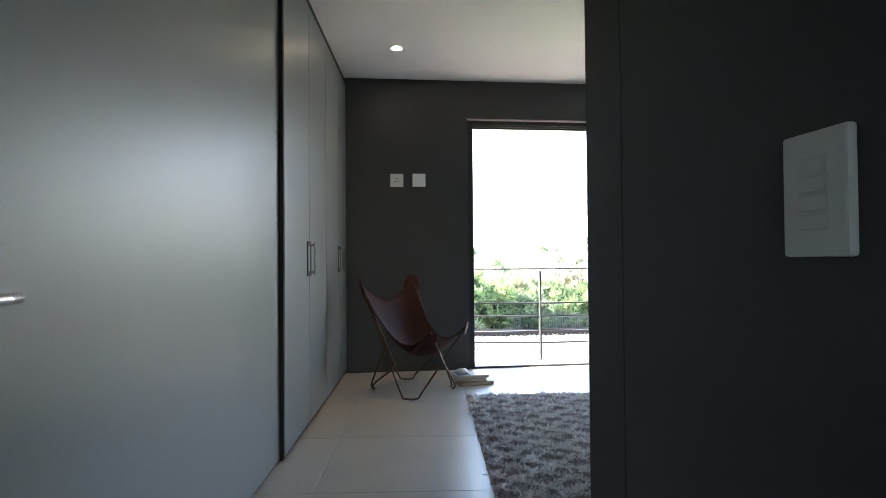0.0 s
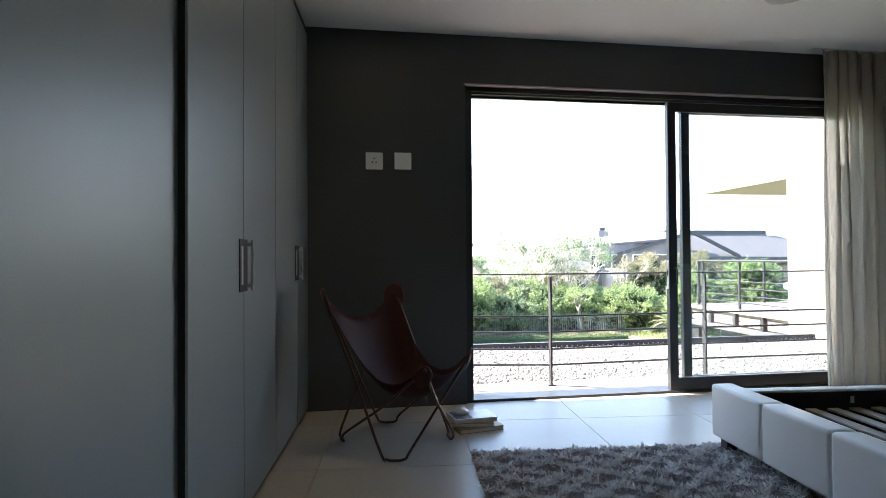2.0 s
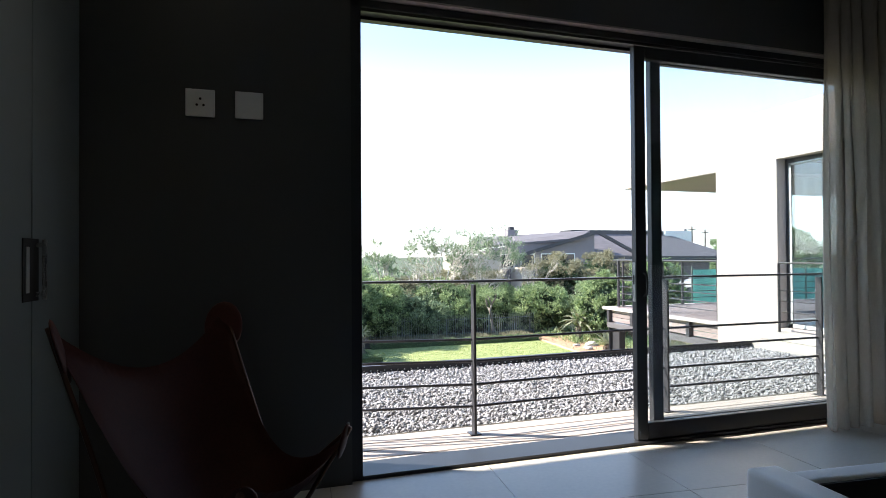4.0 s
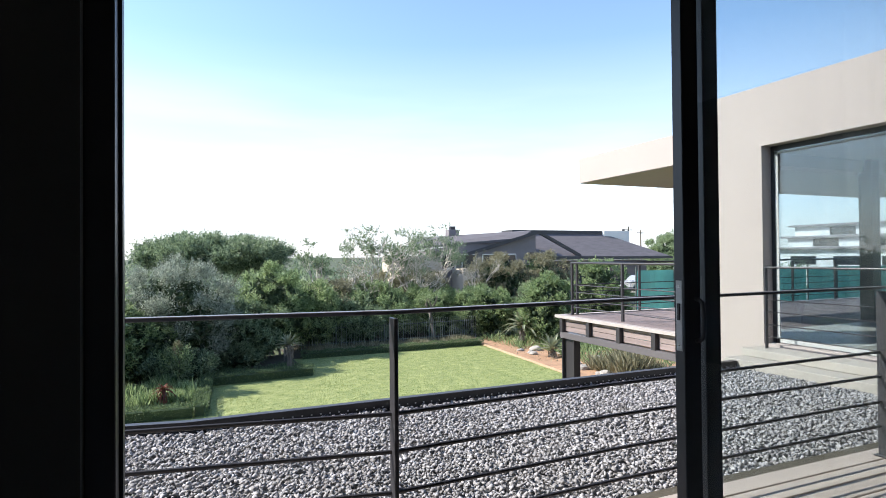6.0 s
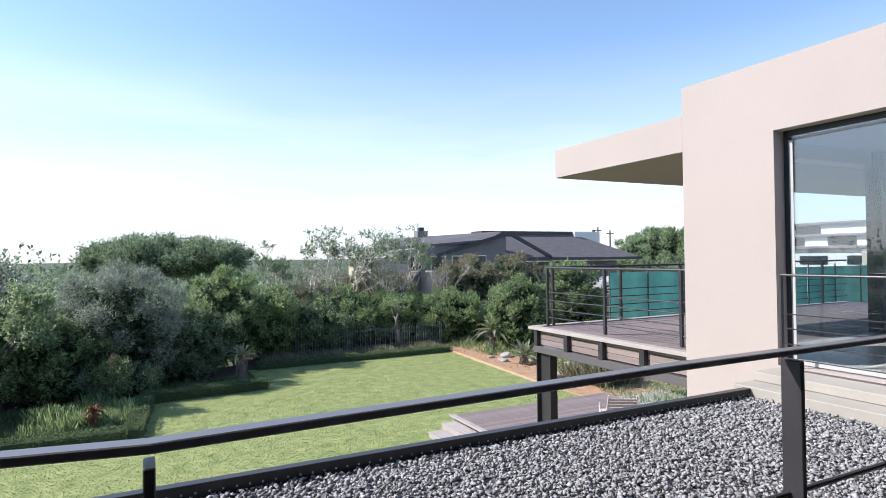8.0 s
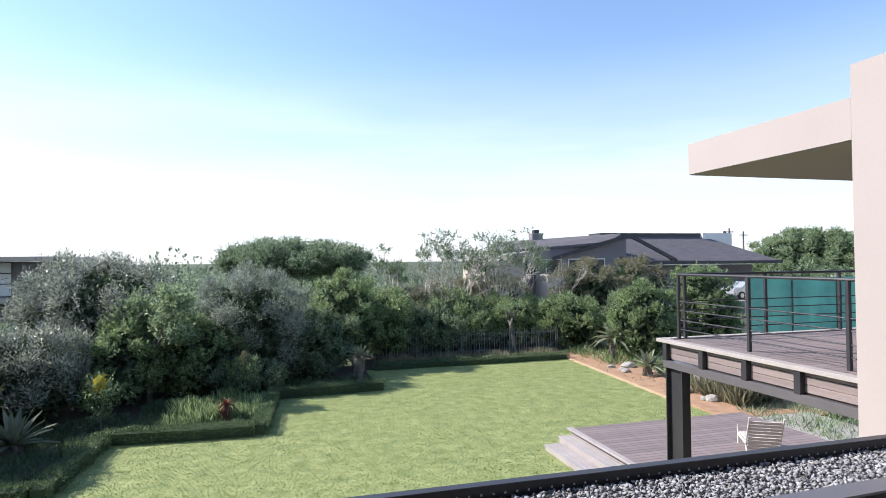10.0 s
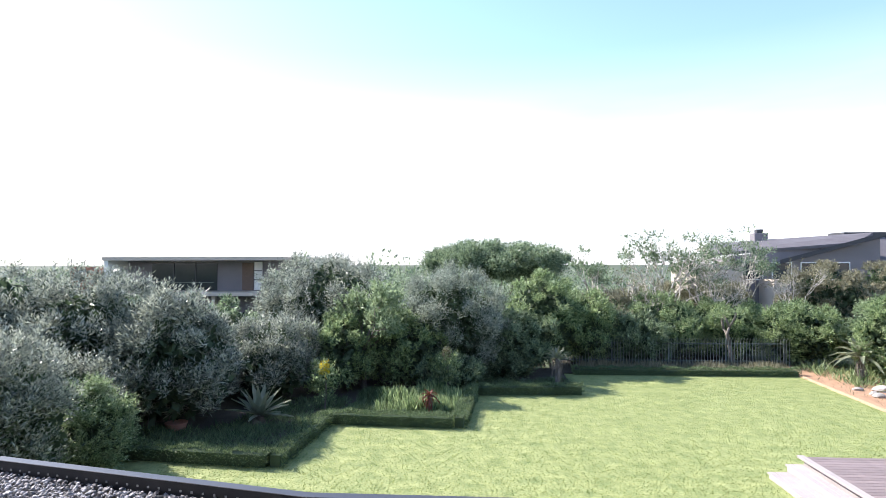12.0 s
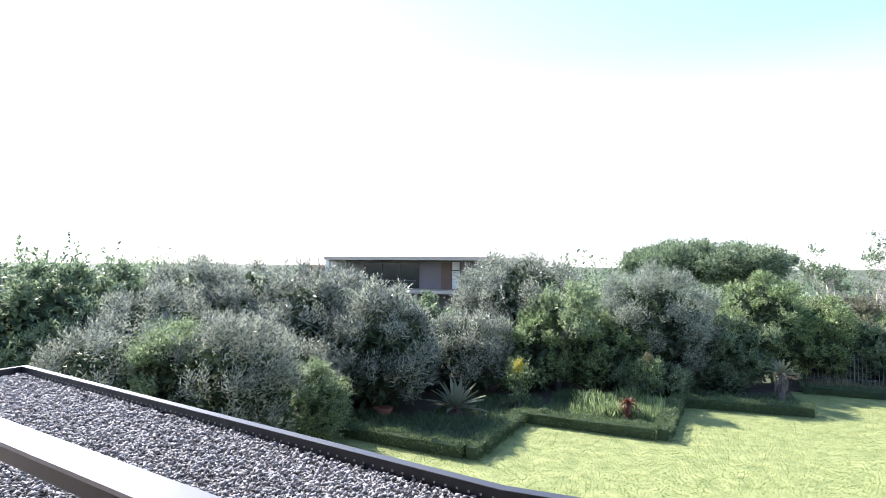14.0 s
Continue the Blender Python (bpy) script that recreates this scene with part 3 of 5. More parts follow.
def door_leaf(x0, x1, y, lock):
    ob = thing("sliding_door", "dark aluminium sliding door leaf with clear glass, slid open" if lock else
               "fixed dark aluminium door leaf with clear glass", "glass door")
    part("stile", cube(x0, y - 0.022, 0.02, x0 + 0.072, y + 0.022, 2.336, 0.003), M_ALU, ob)
    part("stile", cube(x1 - 0.072, y - 0.022, 0.02, x1, y + 0.022, 2.336, 0.003), M_ALU, ob)
    part("bottom_rail", cube(x0 + 0.073, y - 0.02, 0.02, x1 - 0.073, y + 0.02, 0.115, 0.003), M_ALU, ob)
    part("top_rail", cube(x0 + 0.073, y - 0.02, 2.262, x1 - 0.073, y + 0.02, 2.336, 0.003), M_ALU, ob)
    g = part("pane", cube(x0 + 0.07, y - 0.004, 0.11, x1 - 0.07, y + 0.004, 2.266), M_GLASS, ob, "clear glass pane")
    g.visible_shadow = False
    if lock:
        lk = part("lock", cube(x0 - 0.002, y - 0.013, 0.83, x0 + 0.002, y + 0.013, 1.06, 0.001), M_PLASTIC_GREY, ob, "grey metal lock plate")
        part("latch", cube(x0 - 0.006, y - 0.005, 0.93, x0 - 0.001, y + 0.005, 0.985, 0.001), M_BLACK, lk)
        for z in (0.85, 1.04):
            part("screw", join(None, disc(0, 0, 0, 0.005, 0.002, seg=10), Matrix.Translation((x0 - 0.003, y, z)) @ pose(0, 0, 0, 0, 90, 0)), M_CHROME, lk)
        pull = tube(smooth_path([(x0 + 0.05, y - 0.022, 0.86), (x0 + 0.05, y - 0.05, 0.88), (x0 + 0.05, y - 0.05, 0.98), (x0 + 0.05, y - 0.022, 1.0)], 5), 0.007, 8)
        part("handle", pull, M_ALU, ob, "small dark pull handle", True)
    return ob


door_leaf(2.73, 4.52, 5.665, True)
door_leaf(2.882, 4.62, 5.718, False)

# ---- curtain ----
def curtain(x0, x1, y, z0, z1, folds, depth, seed):
    rng = np.random.default_rng(seed)
    nx, nz = folds * 10, 26
    ph = np.cumsum(rng.uniform(0.6, 1.4, folds + 2))
    v, f = [], []
    for j in range(nz + 1):
        z = z0 + (z1 - z0) * j / nz
        pinch = 0.55 + 0.45 * (1 - j / nz) ** 0.7
        for i in range(nx + 1):
            u = i / nx
            a = np.interp(u * folds, np.arange(folds + 2), ph) * 2 * math.pi
            v.append((x0 + (x1 - x0) * u + 0.012 * math.sin(3 * a + j * 0.1), y + depth * pinch * math.sin(a) + 0.01 * math.sin(a * 2.3 + j * 0.3), z))
    for j in range(nz):
        for i in range(nx):
            a = j * (nx + 1) + i
            f.append((a, a + 1, a + nx + 2, a + nx + 1))
    return np.array(v), np.array(f)


cu = thing("curtain", "floor-length sheer beige linen curtain gathered beside the door", "curtain")
v, f = curtain(3.97, 5.35, 5.47, 0.012, ROOM_H - 0.012, 13, 0.05, 3)
cloth = array_mesh("cloth", v, f, M_CURTAIN, cu)
cloth.data.polygons.foreach_set("use_smooth", [True] * len(cloth.data.polygons))
part("track", cube(3.9, 5.45, ROOM_H - 0.012, 6.2, 5.49, ROOM_H - 0.001), M_PLASTIC, cu, "white ceiling curtain track")

# ---- bed base ----
bed = thing("bed_base", "low white leatherette bed base without its mattress", "bed", (2.225, 4.36, 0), TURN)
BL, BW = 2.15, 1.86             # length away from the passage, width towards it


def pad(x0, y0, z0, x1, y1, z1, r=0.022):
    """A padded panel with soft edges and a slightly swollen face."""
    bm = cube(x0, y0, z0, x1, y1, z1, r, seg=4)
    return bm


for k in range(4):              # the foot end is padded in four sections
    a, b = -BW + k * BW / 4, -BW + (k + 1) * BW / 4
    part("foot_panel", pad(0, a + 0.001, 0.075, 0.13, b - 0.001, 0.365), M_BED, bed, smooth=True)
for y0 in (-0.10, -BW):
    for k in range(3):
        a, b = 0.135 + k * (BL - 0.135) / 3, 0.135 + (k + 1) * (BL - 0.135) / 3
        part("side_panel", pad(a + 0.001, y0, 0.075, b - 0.001, y0 + 0.10, 0.335), M_BED, bed, smooth=True)
part("base_board", cube(0.13, -BW + 0.101, 0.08, BL, -0.101, 0.10), M_BEDIN, bed, "black cloth lining")
part("lining", cube(0.1305, -0.112, 0.10, BL, -0.1005, 0.325), M_BEDIN, bed, "black cloth lining")
part("lining", cube(0.1305, -BW + 0.1005, 0.10, BL, -BW + 0.112, 0.325), M_BEDIN, bed, "black cloth lining")
part("ledge", cube(0.1305, -0.15, 0.2, BL, -0.113, 0.225), M_BEDIN, bed)
part("ledge", cube(0.1305, -BW + 0.113, 0.2, BL, -BW + 0.15, 0.225), M_BEDIN, bed)
for k in range(15):
    x = 0.22 + k * 0.13
    part("slat", cube(x, -BW + 0.115, 0.226, x + 0.065, -0.115, 0.238, 0.002), M_SLAT, bed)
part("bracket", cube(0.75, -0.116, 0.262, 0.772, -0.1125, 0.30), M_CHROME, bed, "small steel bracket")
for x, y in ((0.03, -0.11), (0.03, -BW + 0.04), (BL - 0.1, -0.11), (BL - 0.1, -BW + 0.04)):
    part("leg", cube(x, y, 0.0, x + 0.065, y + 0.065, 0.08, 0.003), M_BLACK, bed, "short black leg")
part("headboard", pad(BL + 0.001, -BW, 0.075, BL + 0.12, 0.0, 1.0), M_BED, bed, smooth=True)

# ---- shaggy rug ----
rug = thing("rug", "shaggy brown and grey rug with a pale lattice pattern", "rug", (0.86, 4.48, 0), TURN)
RW, RL = 2.45, 2.9
part("backing", cube(0, -RL, 0.002, RW, 0, 0.014, 0.003), M_RUG_B, rug)


def tufts(n, pale, seed):
    rng = np.random.default_rng(seed)
    x, y = rng.uniform(0, RW, n), rng.uniform(-RL, 0, n)
    # lattice of slanting lines
    a = (x * 0.62 + y + 0.018 * np.sin(y * 21 + x * 9)) / 0.165
    b = (x * 0.95 - y + 0.018 * np.sin(x * 17 - y * 11)) / 0.185
    on = np.minimum(np.abs(a - np.round(a)) * 0.165, np.abs(b - np.round(b)) * 0.185) < 0.013 + rng.normal(size=n) * 0.005
    ok = on if pale else ~on
    x, y = x[ok], y[ok]
    m = len(x)
    per = 4
    base = np.repeat(np.stack([x, y, np.full(m, 0.012)], 1), per, 0) + rng.normal(size=(m * per, 3)) * np.array([0.006, 0.006, 0])
    way = unit(rng.normal(size=(m * per, 3)) * np.array([1.0, 1.0, 0.25]) + np.array([0, 0, 0.55]))
    ln = rng.uniform(0.012, 0.022, m * per) * (2.1 if pale else 0.9)
    return leaf_arrays(base, way, ln, rng.uniform(0.006, 0.010, m * per), rng)


for pale, mm, lab in ((False, M_RUG_D, "brown yarn tufts"), (True, M_RUG_L, "pale grey yarn tufts")):
    v, f = tufts(52000, pale, 5 + pale)
    ob = array_mesh("shag", v, f, mm, rug, lab)
    ob["kind"] = "stuff"

# ---- butterfly chair ----
ch = thing("butterfly_chair", "brown leather butterfly chair on a thin bent steel rod frame", "chair", (0.46, 4.80, 0), 0)
TIPS = {"bl": Vector((-0.43, -0.08, 0.90)), "br": Vector((0.03, 0.46, 0.90)), "fr": Vector((0.44, -0.16, 0.55)), "fl": Vector((0.11, -0.53, 0.52))}
FEET = {"fl": Vector((-0.03, -0.37, 0.011)), "bl": Vector((-0.31, 0.05, 0.011)), "fr": Vector((0.32, -0.03, 0.011)), "br": Vector((-0.02, 0.37, 0.011))}
for foot, (t1, t2) in {"fl": ("bl", "fr"), "fr": ("fl", "br"), "bl": ("fl", "br"), "br": ("bl", "fr")}.items():
    p, a, b = FEET[foot], TIPS[t1], TIPS[t2]
    da, db = (a - p), (b - p)
    hd = Vector((da.x - db.x, da.y - db.y, 0)).normalized()
    pts = [a, p + da * 0.55 + hd * 0.02, p + hd * 0.085 + Vector((0, 0, 0.06)), p + hd * 0.045 + Vector((0, 0, 0.006)), p - hd * 0.045 + Vector((0, 0, 0.006)),
           p - hd * 0.085 + Vector((0, 0, 0.06)), p + db * 0.55 - hd * 0.02, b]
    low = [Vector((q.x, q.y, max(q.z, 0.011))) for q in smooth_path(pts, 7)]
    part("frame_rod", tube(low, 0.0075, 8), M_ROD, ch, "bent steel rod", True)


def sling(n=26):
    """Leather hung between the four tips: a steep back, a hollow seat and a raised front edge."""
    bm = bmesh.new()
    rows = []
    c = (TIPS["bl"] + TIPS["br"] + TIPS["fl"] + TIPS["fr"]) / 4
    for i in range(n + 1):
        u = i / n                       # from the back to the front
        row = []
        for j in range(n + 1):
            w = j / n                   # from side to side
            p = (TIPS["bl"] * (1 - u) + TIPS["fl"] * u) * (1 - w) + (TIPS["br"] * (1 - u) + TIPS["fr"] * u) * w
            eu, ew = 4 * u * (1 - u), 4 * w * (1 - w)
            q = p.lerp(Vector((c.x, c.y, p.z)), 0.13 * eu * (1 - ew) + 0.05 * ew * (1 - eu))
            za, zb = 0.90 - 0.17 * ew, 0.535 - 0.08 * ew
            zc = 0.17 - 0.15 * ew ** 0.7
            q.z = (1 - u) ** 2 * za + 2 * u * (1 - u) * zc + u * u * zb
            row.append(bm.verts.new(q))
        rows.append(row)
    for a, b in zip(rows, rows[1:]):
        for k in range(n):
            bm.faces.new((a[k], a[k + 1], b[k + 1], b[k]))
    bmesh.ops.solidify(bm, geom=bm.faces[:], thickness=0.006)
    return bm


part("sling_seat", sling(), M_LEATHER, ch, "dark brown leather sling", True)
for key, p in TIPS.items():
    # each pocket faces the middle of the chair
    nrm = Vector((-p.x, -p.y, 0.12)).normalized()
    down = Vector((0, 0, -1)) - nrm * nrm.dot(Vector((0, 0, -1)))
    down.normalize()
    side = down.cross(nrm)
    turn = Matrix((side, down, nrm)).transposed().to_4x4()
    own = bmesh.new()
    bmesh.ops.create_uvsphere(own, u_segments=18, v_segments=10, radius=1)
    wide, tall = (0.072, 0.10) if key[0] == "b" else (0.05, 0.06)
    own.transform(Matrix.Translation(p + down * tall * 0.75 + nrm * 0.012) @ turn @ Matrix.Diagonal((wide, tall, 0.011, 1)))
    part("corner_pocket", own, M_LEATHER, ch, "sewn leather corner pocket", True)

# ---- books on the floor ----
def book(w, d, h, at, rz, cover, label):
    ob = thing("book", label, "book", at, rz, "books stacked on the floor")
    part("pages", cube(-w / 2 + 0.004, -d / 2 + 0.004, 0.003, w / 2 - 0.003, d / 2 - 0.004, h - 0.003), M_PAPER, ob)
    part("cover", cube(-w / 2, -d / 2, 0, w / 2, d / 2, 0.003), cover, ob)
    part("cover", cube(-w / 2, -d / 2, h - 0.003, w / 2, d / 2, h), cover, ob)
    part("spine", cube(-w / 2 - 0.003, -d / 2, 0, -w / 2 + 0.003, d / 2, h, 0.001), cover, ob)
    return ob


book(0.30, 0.24, 0.028, (0.985, 5.00, 0.0), 12, M_COVER_A, "large tan hardback book on the tiles")
book(0.29, 0.22, 0.026, (0.955, 5.01, 0.028), -8, M_COVER_A, "tan hardback book in the stack")
bk = book(0.28, 0.21, 0.024, (0.97, 5.02, 0.054), 6, M_COVER_B, "glossy pale book with a dark printed photograph on top")
part("cover_print", cube(-0.13, -0.09, 0.0242, -0.02, 0.09, 0.0252), M_COVER_C, bk, "dark printed photograph")
own = bmesh.new()
bmesh.ops.create_icosphere(own, subdivisions=3, radius=0.05)
for v0 in own.verts:
    v0.co = Vector((v0.co.x * 1.1, v0.co.y * 0.8, max(0.0, v0.co.z * 0.55 + 0.012 * noise.noise(v0.co * 45) + 0.01)))
cl = tagged(mesh_object("cloth_pouch", own, M_COVER_B, True), "small crumpled pale blue cloth on the books", "cloth")
cl.location = (0.90, 5.04, 0.0785)

# ---- balcony ----
RAIL_Y, BEND_X, BEND = 6.27, 1.95, 0.19
LEFT_END = -4.4


def rail_y(x, y=RAIL_Y, bend_x=BEND_X):
    return y + max(0.0, bend_x - x) * BEND + (0.045 * min(1.0, max(0.0, x - bend_x) / 1.1) if y == RAIL_Y else 0.0)


def bar(points, w, h):
    """A flat bar whose centre line follows the points."""
    bm = bmesh.new()
    rings = []
    for p in points:
        p = Vector(p)
        rings.append([bm.verts.new(p + Vector((0, sy * w / 2, sz * h / 2))) for sy, sz in ((-1, -1), (1, -1), (1, 1), (-1, 1))])
    for a, b in zip(rings, rings[1:]):
        for k in range(4):
            bm.faces.new((a[k], a[(k + 1) % 4], b[(k + 1) % 4], b[k]))
    bm.faces.new(rings[0][::-1])
    bm.faces.new(rings[-1])
    bmesh.ops.recalc_face_normals(bm, faces=bm.faces[:])
    bmesh.ops.bevel(bm, geom=[e for e in bm.edges if e.calc_length() > 0.3], offset=0.002, segments=1, affect="EDGES")
    return bm


ra = thing("balcony_railing", "dark painted steel balcony railing with thin horizontal bars", "railing", (0, 0, -0.04))
RAILS = (0.57, 0.43, 0.28, 0.14)
XS = (LEFT_END, BEND_X, 3.05, 6.95)
part("handrail", bar([(x, rail_y(x) + 0.008, 0.981) for x in XS], 0.036, 0.015), M_HANDRAIL, ra, "flat steel handrail")
for z in RAILS:
    part("rail", tube([(x, rail_y(x) + 0.012, z + 0.035) for x in XS], 0.0085, 8), M_STEEL_RAIL, ra)
for x in (-4.05, -2.55, -1.05, 0.45, 1.95, 3.47, 4.96, 6.45):
    y = rail_y(x)
    part("post", cube(x - 0.008, y - 0.028, 0.0, x + 0.008, y + 0.028, 0.96, 0.002), M_STEEL_RAIL, ra)
    part("foot_plate", cube(x - 0.035, y - 0.04, 0.001, x + 0.035, y + 0.04, 0.008, 0.001), M_STEEL_RAIL, ra)

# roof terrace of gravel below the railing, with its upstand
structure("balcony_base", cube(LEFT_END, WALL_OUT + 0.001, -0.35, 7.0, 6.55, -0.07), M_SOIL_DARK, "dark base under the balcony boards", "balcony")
K0, KB, KBEND = 9.02, 1.25, 0.212   # kerb line, where it bends and by how much


def kerb_y(x):
    return K0 + max(0.0, KB - x) * KBEND


bm = bmesh.new()
xs = [LEFT_END - 0.35, KB, 7.3]
lo = [bm.verts.new((x, 6.0, -0.17)) for x in xs]
hi = [bm.verts.new((x, kerb_y(x) - 0.03, -0.17)) for x in xs]
for k in range(2):
    bm.faces.new((lo[k], lo[k + 1], hi[k + 1], hi[k]))
ext = bmesh.ops.extrude_face_region(bm, geom=bm.faces[:])
for g in ext["geom"]:
    if isinstance(g, bmesh.types.BMVert):
        g.co.z = -0.45
bmesh.ops.recalc_face_normals(bm, faces=bm.faces[:])
structure("gravel_roof", bm, M_GRAVEL_BED, "flat roof under loose grey gravel", "flat roof")
kb = thing("roof_kerb", "dark metal upstand along the gravel roof edge", "kerb", kind="structure")
own = bar([(x, kerb_y(x), -0.17) for x in (LEFT_END - 0.35, KB, 7.0)], 0.05, 0.18)
part("upstand", own, M_KERB, kb)
part("cap", bar([(x, kerb_y(x) + 0.004, -0.078) for x in (LEFT_END - 0.35, KB, 7.0)], 0.07, 0.006), M_STEEL_RAIL, kb, "thin metal capping")
part("upstand", cube(LEFT_END - 0.40, 6.6, -0.26, LEFT_END - 0.35, kerb_y(LEFT_END - 0.35) + 0.02, -0.08), M_KERB, kb)
for k in range(150):            # perforated drainage strip
    x = -4.2 + k * 0.075
    part("drain_hole", cube(x - 0.006, kerb_y(x) - 0.0285, -0.135, x + 0.006, kerb_y(x) - 0.0255, -0.123), M_PLASTIC_GREY, kb)
structure("wall_below_roof", cube(LEFT_END - 0.3, 8.95, -3.1, 7.6, 9.05, -0.45), M_PLASTER, "beige plastered wall under the gravel roof")
structure("wall_below_side", cube(LEFT_END - 0.3, 6.0, -3.1, LEFT_END - 0.1, 8.95, -0.45), M_PLASTER, "beige plastered wall under the gravel roof")


def stones(n, seed, x0, x1):
    rng = np.random.default_rng(seed)
    x = rng.uniform(x0, x1, n)
    y0 = np.where(x < BEND_X, RAIL_Y + (BEND_X - x) * BEND, RAIL_Y) + 0.13
    y1 = np.where(x < KB, K0 + (KB - x) * KBEND, K0) - 0.035
    y = y0 + (y1 - y0) * rng.uniform(0, 1, n)
    c = np.stack([x, y, -0.166 + rng.uniform(0, 0.022, n)], 1)
    r = rng.uniform(0.008, 0.024, n)
    dirs = np.array([(1, 0, 0), (0, 1, 0), (-1, 0, 0), (0, -1, 0), (0, 0, 1), (0, 0, -1)], float)
    q = unit(dirs[None] + rng.normal(size=(n, 6, 3)) * 0.42) * rng.uniform(0.65, 1.3, (n, 6, 1)) * np.array([1, 1, 0.75])
    ang = rng.uniform(0, 6.28, n)
    ca, sa = np.cos(ang)[:, None], np.sin(ang)[:, None]
    q = np.stack([q[:, :, 0] * ca - q[:, :, 1] * sa, q[:, :, 0] * sa + q[:, :, 1] * ca, q[:, :, 2]], 2)
    v = c[:, None] + q * r[:, None, None]
    t = np.array([(0, 1, 4), (1, 2, 4), (2, 3, 4), (3, 0, 4), (1, 0, 5), (2, 1, 5), (3, 2, 5), (0, 3, 5)])
    return v.reshape(-1, 3), (np.arange(n)[:, None, None] * 6 + t[None]).reshape(-1, 3)


v, f = stones(80000, 11, LEFT_END - 0.3, 7.0)
tagged(array_mesh("gravel", v, f, M_GRAVEL), "loose grey crushed stone on the flat roof", "gravel", "", "stuff")

# walkway and step along the neighbouring wing
bm = cube(7.0, 5.9, -0.3, 7.64, 9.17, -0.06, 0.006)
structure("step_low", bm, M_STONE_SILL, "pale concrete step beside the gravel roof", "step")
structure("step_high", cube(7.28, 5.9, -0.058, 7.645, 9.17, 0.03, 0.006), M_STONE_SILL, "pale concrete sill step under the window", "step")

# ---- the other wing ----
WX, WT = 7.65, 0.28             # face of the wing and wall thickness
WIN_Y0, WIN_Y1, WIN_H = 5.0, 9.15, 2.45
wing = thing("house_wing", "flat-roofed beige plastered house wing with a large window", "house", (0, 0, 0), 0, "", "structure")
for y0, z0, y1, z1 in ((WIN_Y1, -3.1, 10.29, 3.18), (-2.0, WIN_H, WIN_Y1, 3.18), (-2.0, -3.1, WIN_Y1, 0.06), (-2.0, 0.06, WIN_Y0, WIN_H)):
    part("wall", cube(WX, y0, z0, WX + WT, y1, z1), M_PLASTER, wing)
part("wall", cube(WX + WT, 10.0, -3.1, 15.0, 10.29, 0.0), M_PLASTER, wing)
bm = cube(WX + WT + 0.001, 10.01, 2.418, 16.0, 12.74, 2.84)
cube(WX, 10.292, 2.42, WX + WT, 12.74, 2.85, bm=bm)
part("roof_overhang", bm, M_PLASTER, wing)
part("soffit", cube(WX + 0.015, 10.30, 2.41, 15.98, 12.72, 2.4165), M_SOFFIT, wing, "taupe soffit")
part("roof", cube(WX + WT + 0.001, -2.0, 2.6, 15.0, 10.0, 2.85), M_PLASTER, wing)
part("floor", cube(WX + WT + 0.001, -2.0, -0.25, 15.0, 10.0, 0.05), M_TILE, wing, "pale room floor")
part("wall", cube(WX + WT + 0.001, -2.2, 0.0, 15.0, -2.0, 2.6), M_INTERIOR, wing)
part("wall", cube(11.1, 9.9, 0.05, 11.3, 10.1, 2.6), M_ALU, wing, "dark steel column")
part("wall", cube(13.7, 9.9, 0.05, 13.9, 10.1, 2.6), M_ALU, wing, "dark steel column")
wf = part("window", cube(WX + 0.16, WIN_Y1 - 0.05, 0.06, WX + 0.22, WIN_Y1, WIN_H, 0.002), M_ALU, wing)
part("window_frame", cube(WX + 0.16, WIN_Y0, WIN_H - 0.06, WX + 0.22, WIN_Y1 - 0.051, WIN_H, 0.002), M_ALU, wf)
part("window_frame", cube(WX + 0.15, WIN_Y1 - 0.10, 0.07, WX + 0.159, WIN_Y1 - 0.06, WIN_H - 0.07), M_PLASTIC_GREY, wf, "pale aluminium stile")
part("window_frame", cube(WX + 0.15, WIN_Y0, WIN_H - 0.10, WX + 0.159, WIN_Y1 - 0.06, WIN_H - 0.075), M_PLASTIC_GREY, wf, "pale aluminium rail")
part("window_frame", cube(WX + 0.15, WIN_Y0, 0.07, WX + 0.159, WIN_Y1 - 0.06, 0.12), M_PLASTIC_GREY, wf, "pale aluminium rail")
g = part("pane", cube(WX + 0.165, WIN_Y0, 0.12, WX + 0.175, WIN_Y1 - 0.06, WIN_H - 0.06), M_GLASS_TINT, wf, "clear reflecting window glass")
g.visible_shadow = False
tb = thing("coffee_table", "low dark table in the other wing", "table", (9.6, 7.6, 0.05), 0)
part("tabletop", cube(-0.5, -0.3, 0.34, 0.5, 0.3, 0.38, 0.004), M_BLACK, tb)
for sx in (-0.45, 0.41):
    for sy in (-0.26, 0.22):
        part("leg", cube(sx, sy, 0, sx + 0.04, sy + 0.04, 0.34), M_BLACK, tb)
guard = thing("window_guard_rail", "thin steel guard rail before the large window", "railing", (7.5, 9.0, 0.03))
part("rail", tube([(0, 0.0, 0.95), (0, -2.9, 0.95)], 0.012, 8), M_STEEL_RAIL, guard)
for z in RAILS:
    part("rail", tube([(0, 0.0, z), (0, -2.9, z)], 0.006, 6), M_STEEL_RAIL, guard)
for y in (0.0, -1.45, -2.9):
    part("post", cube(-0.02, y - 0.007, 0, 0.02, y + 0.007, 0.95), M_STEEL_RAIL, guard)

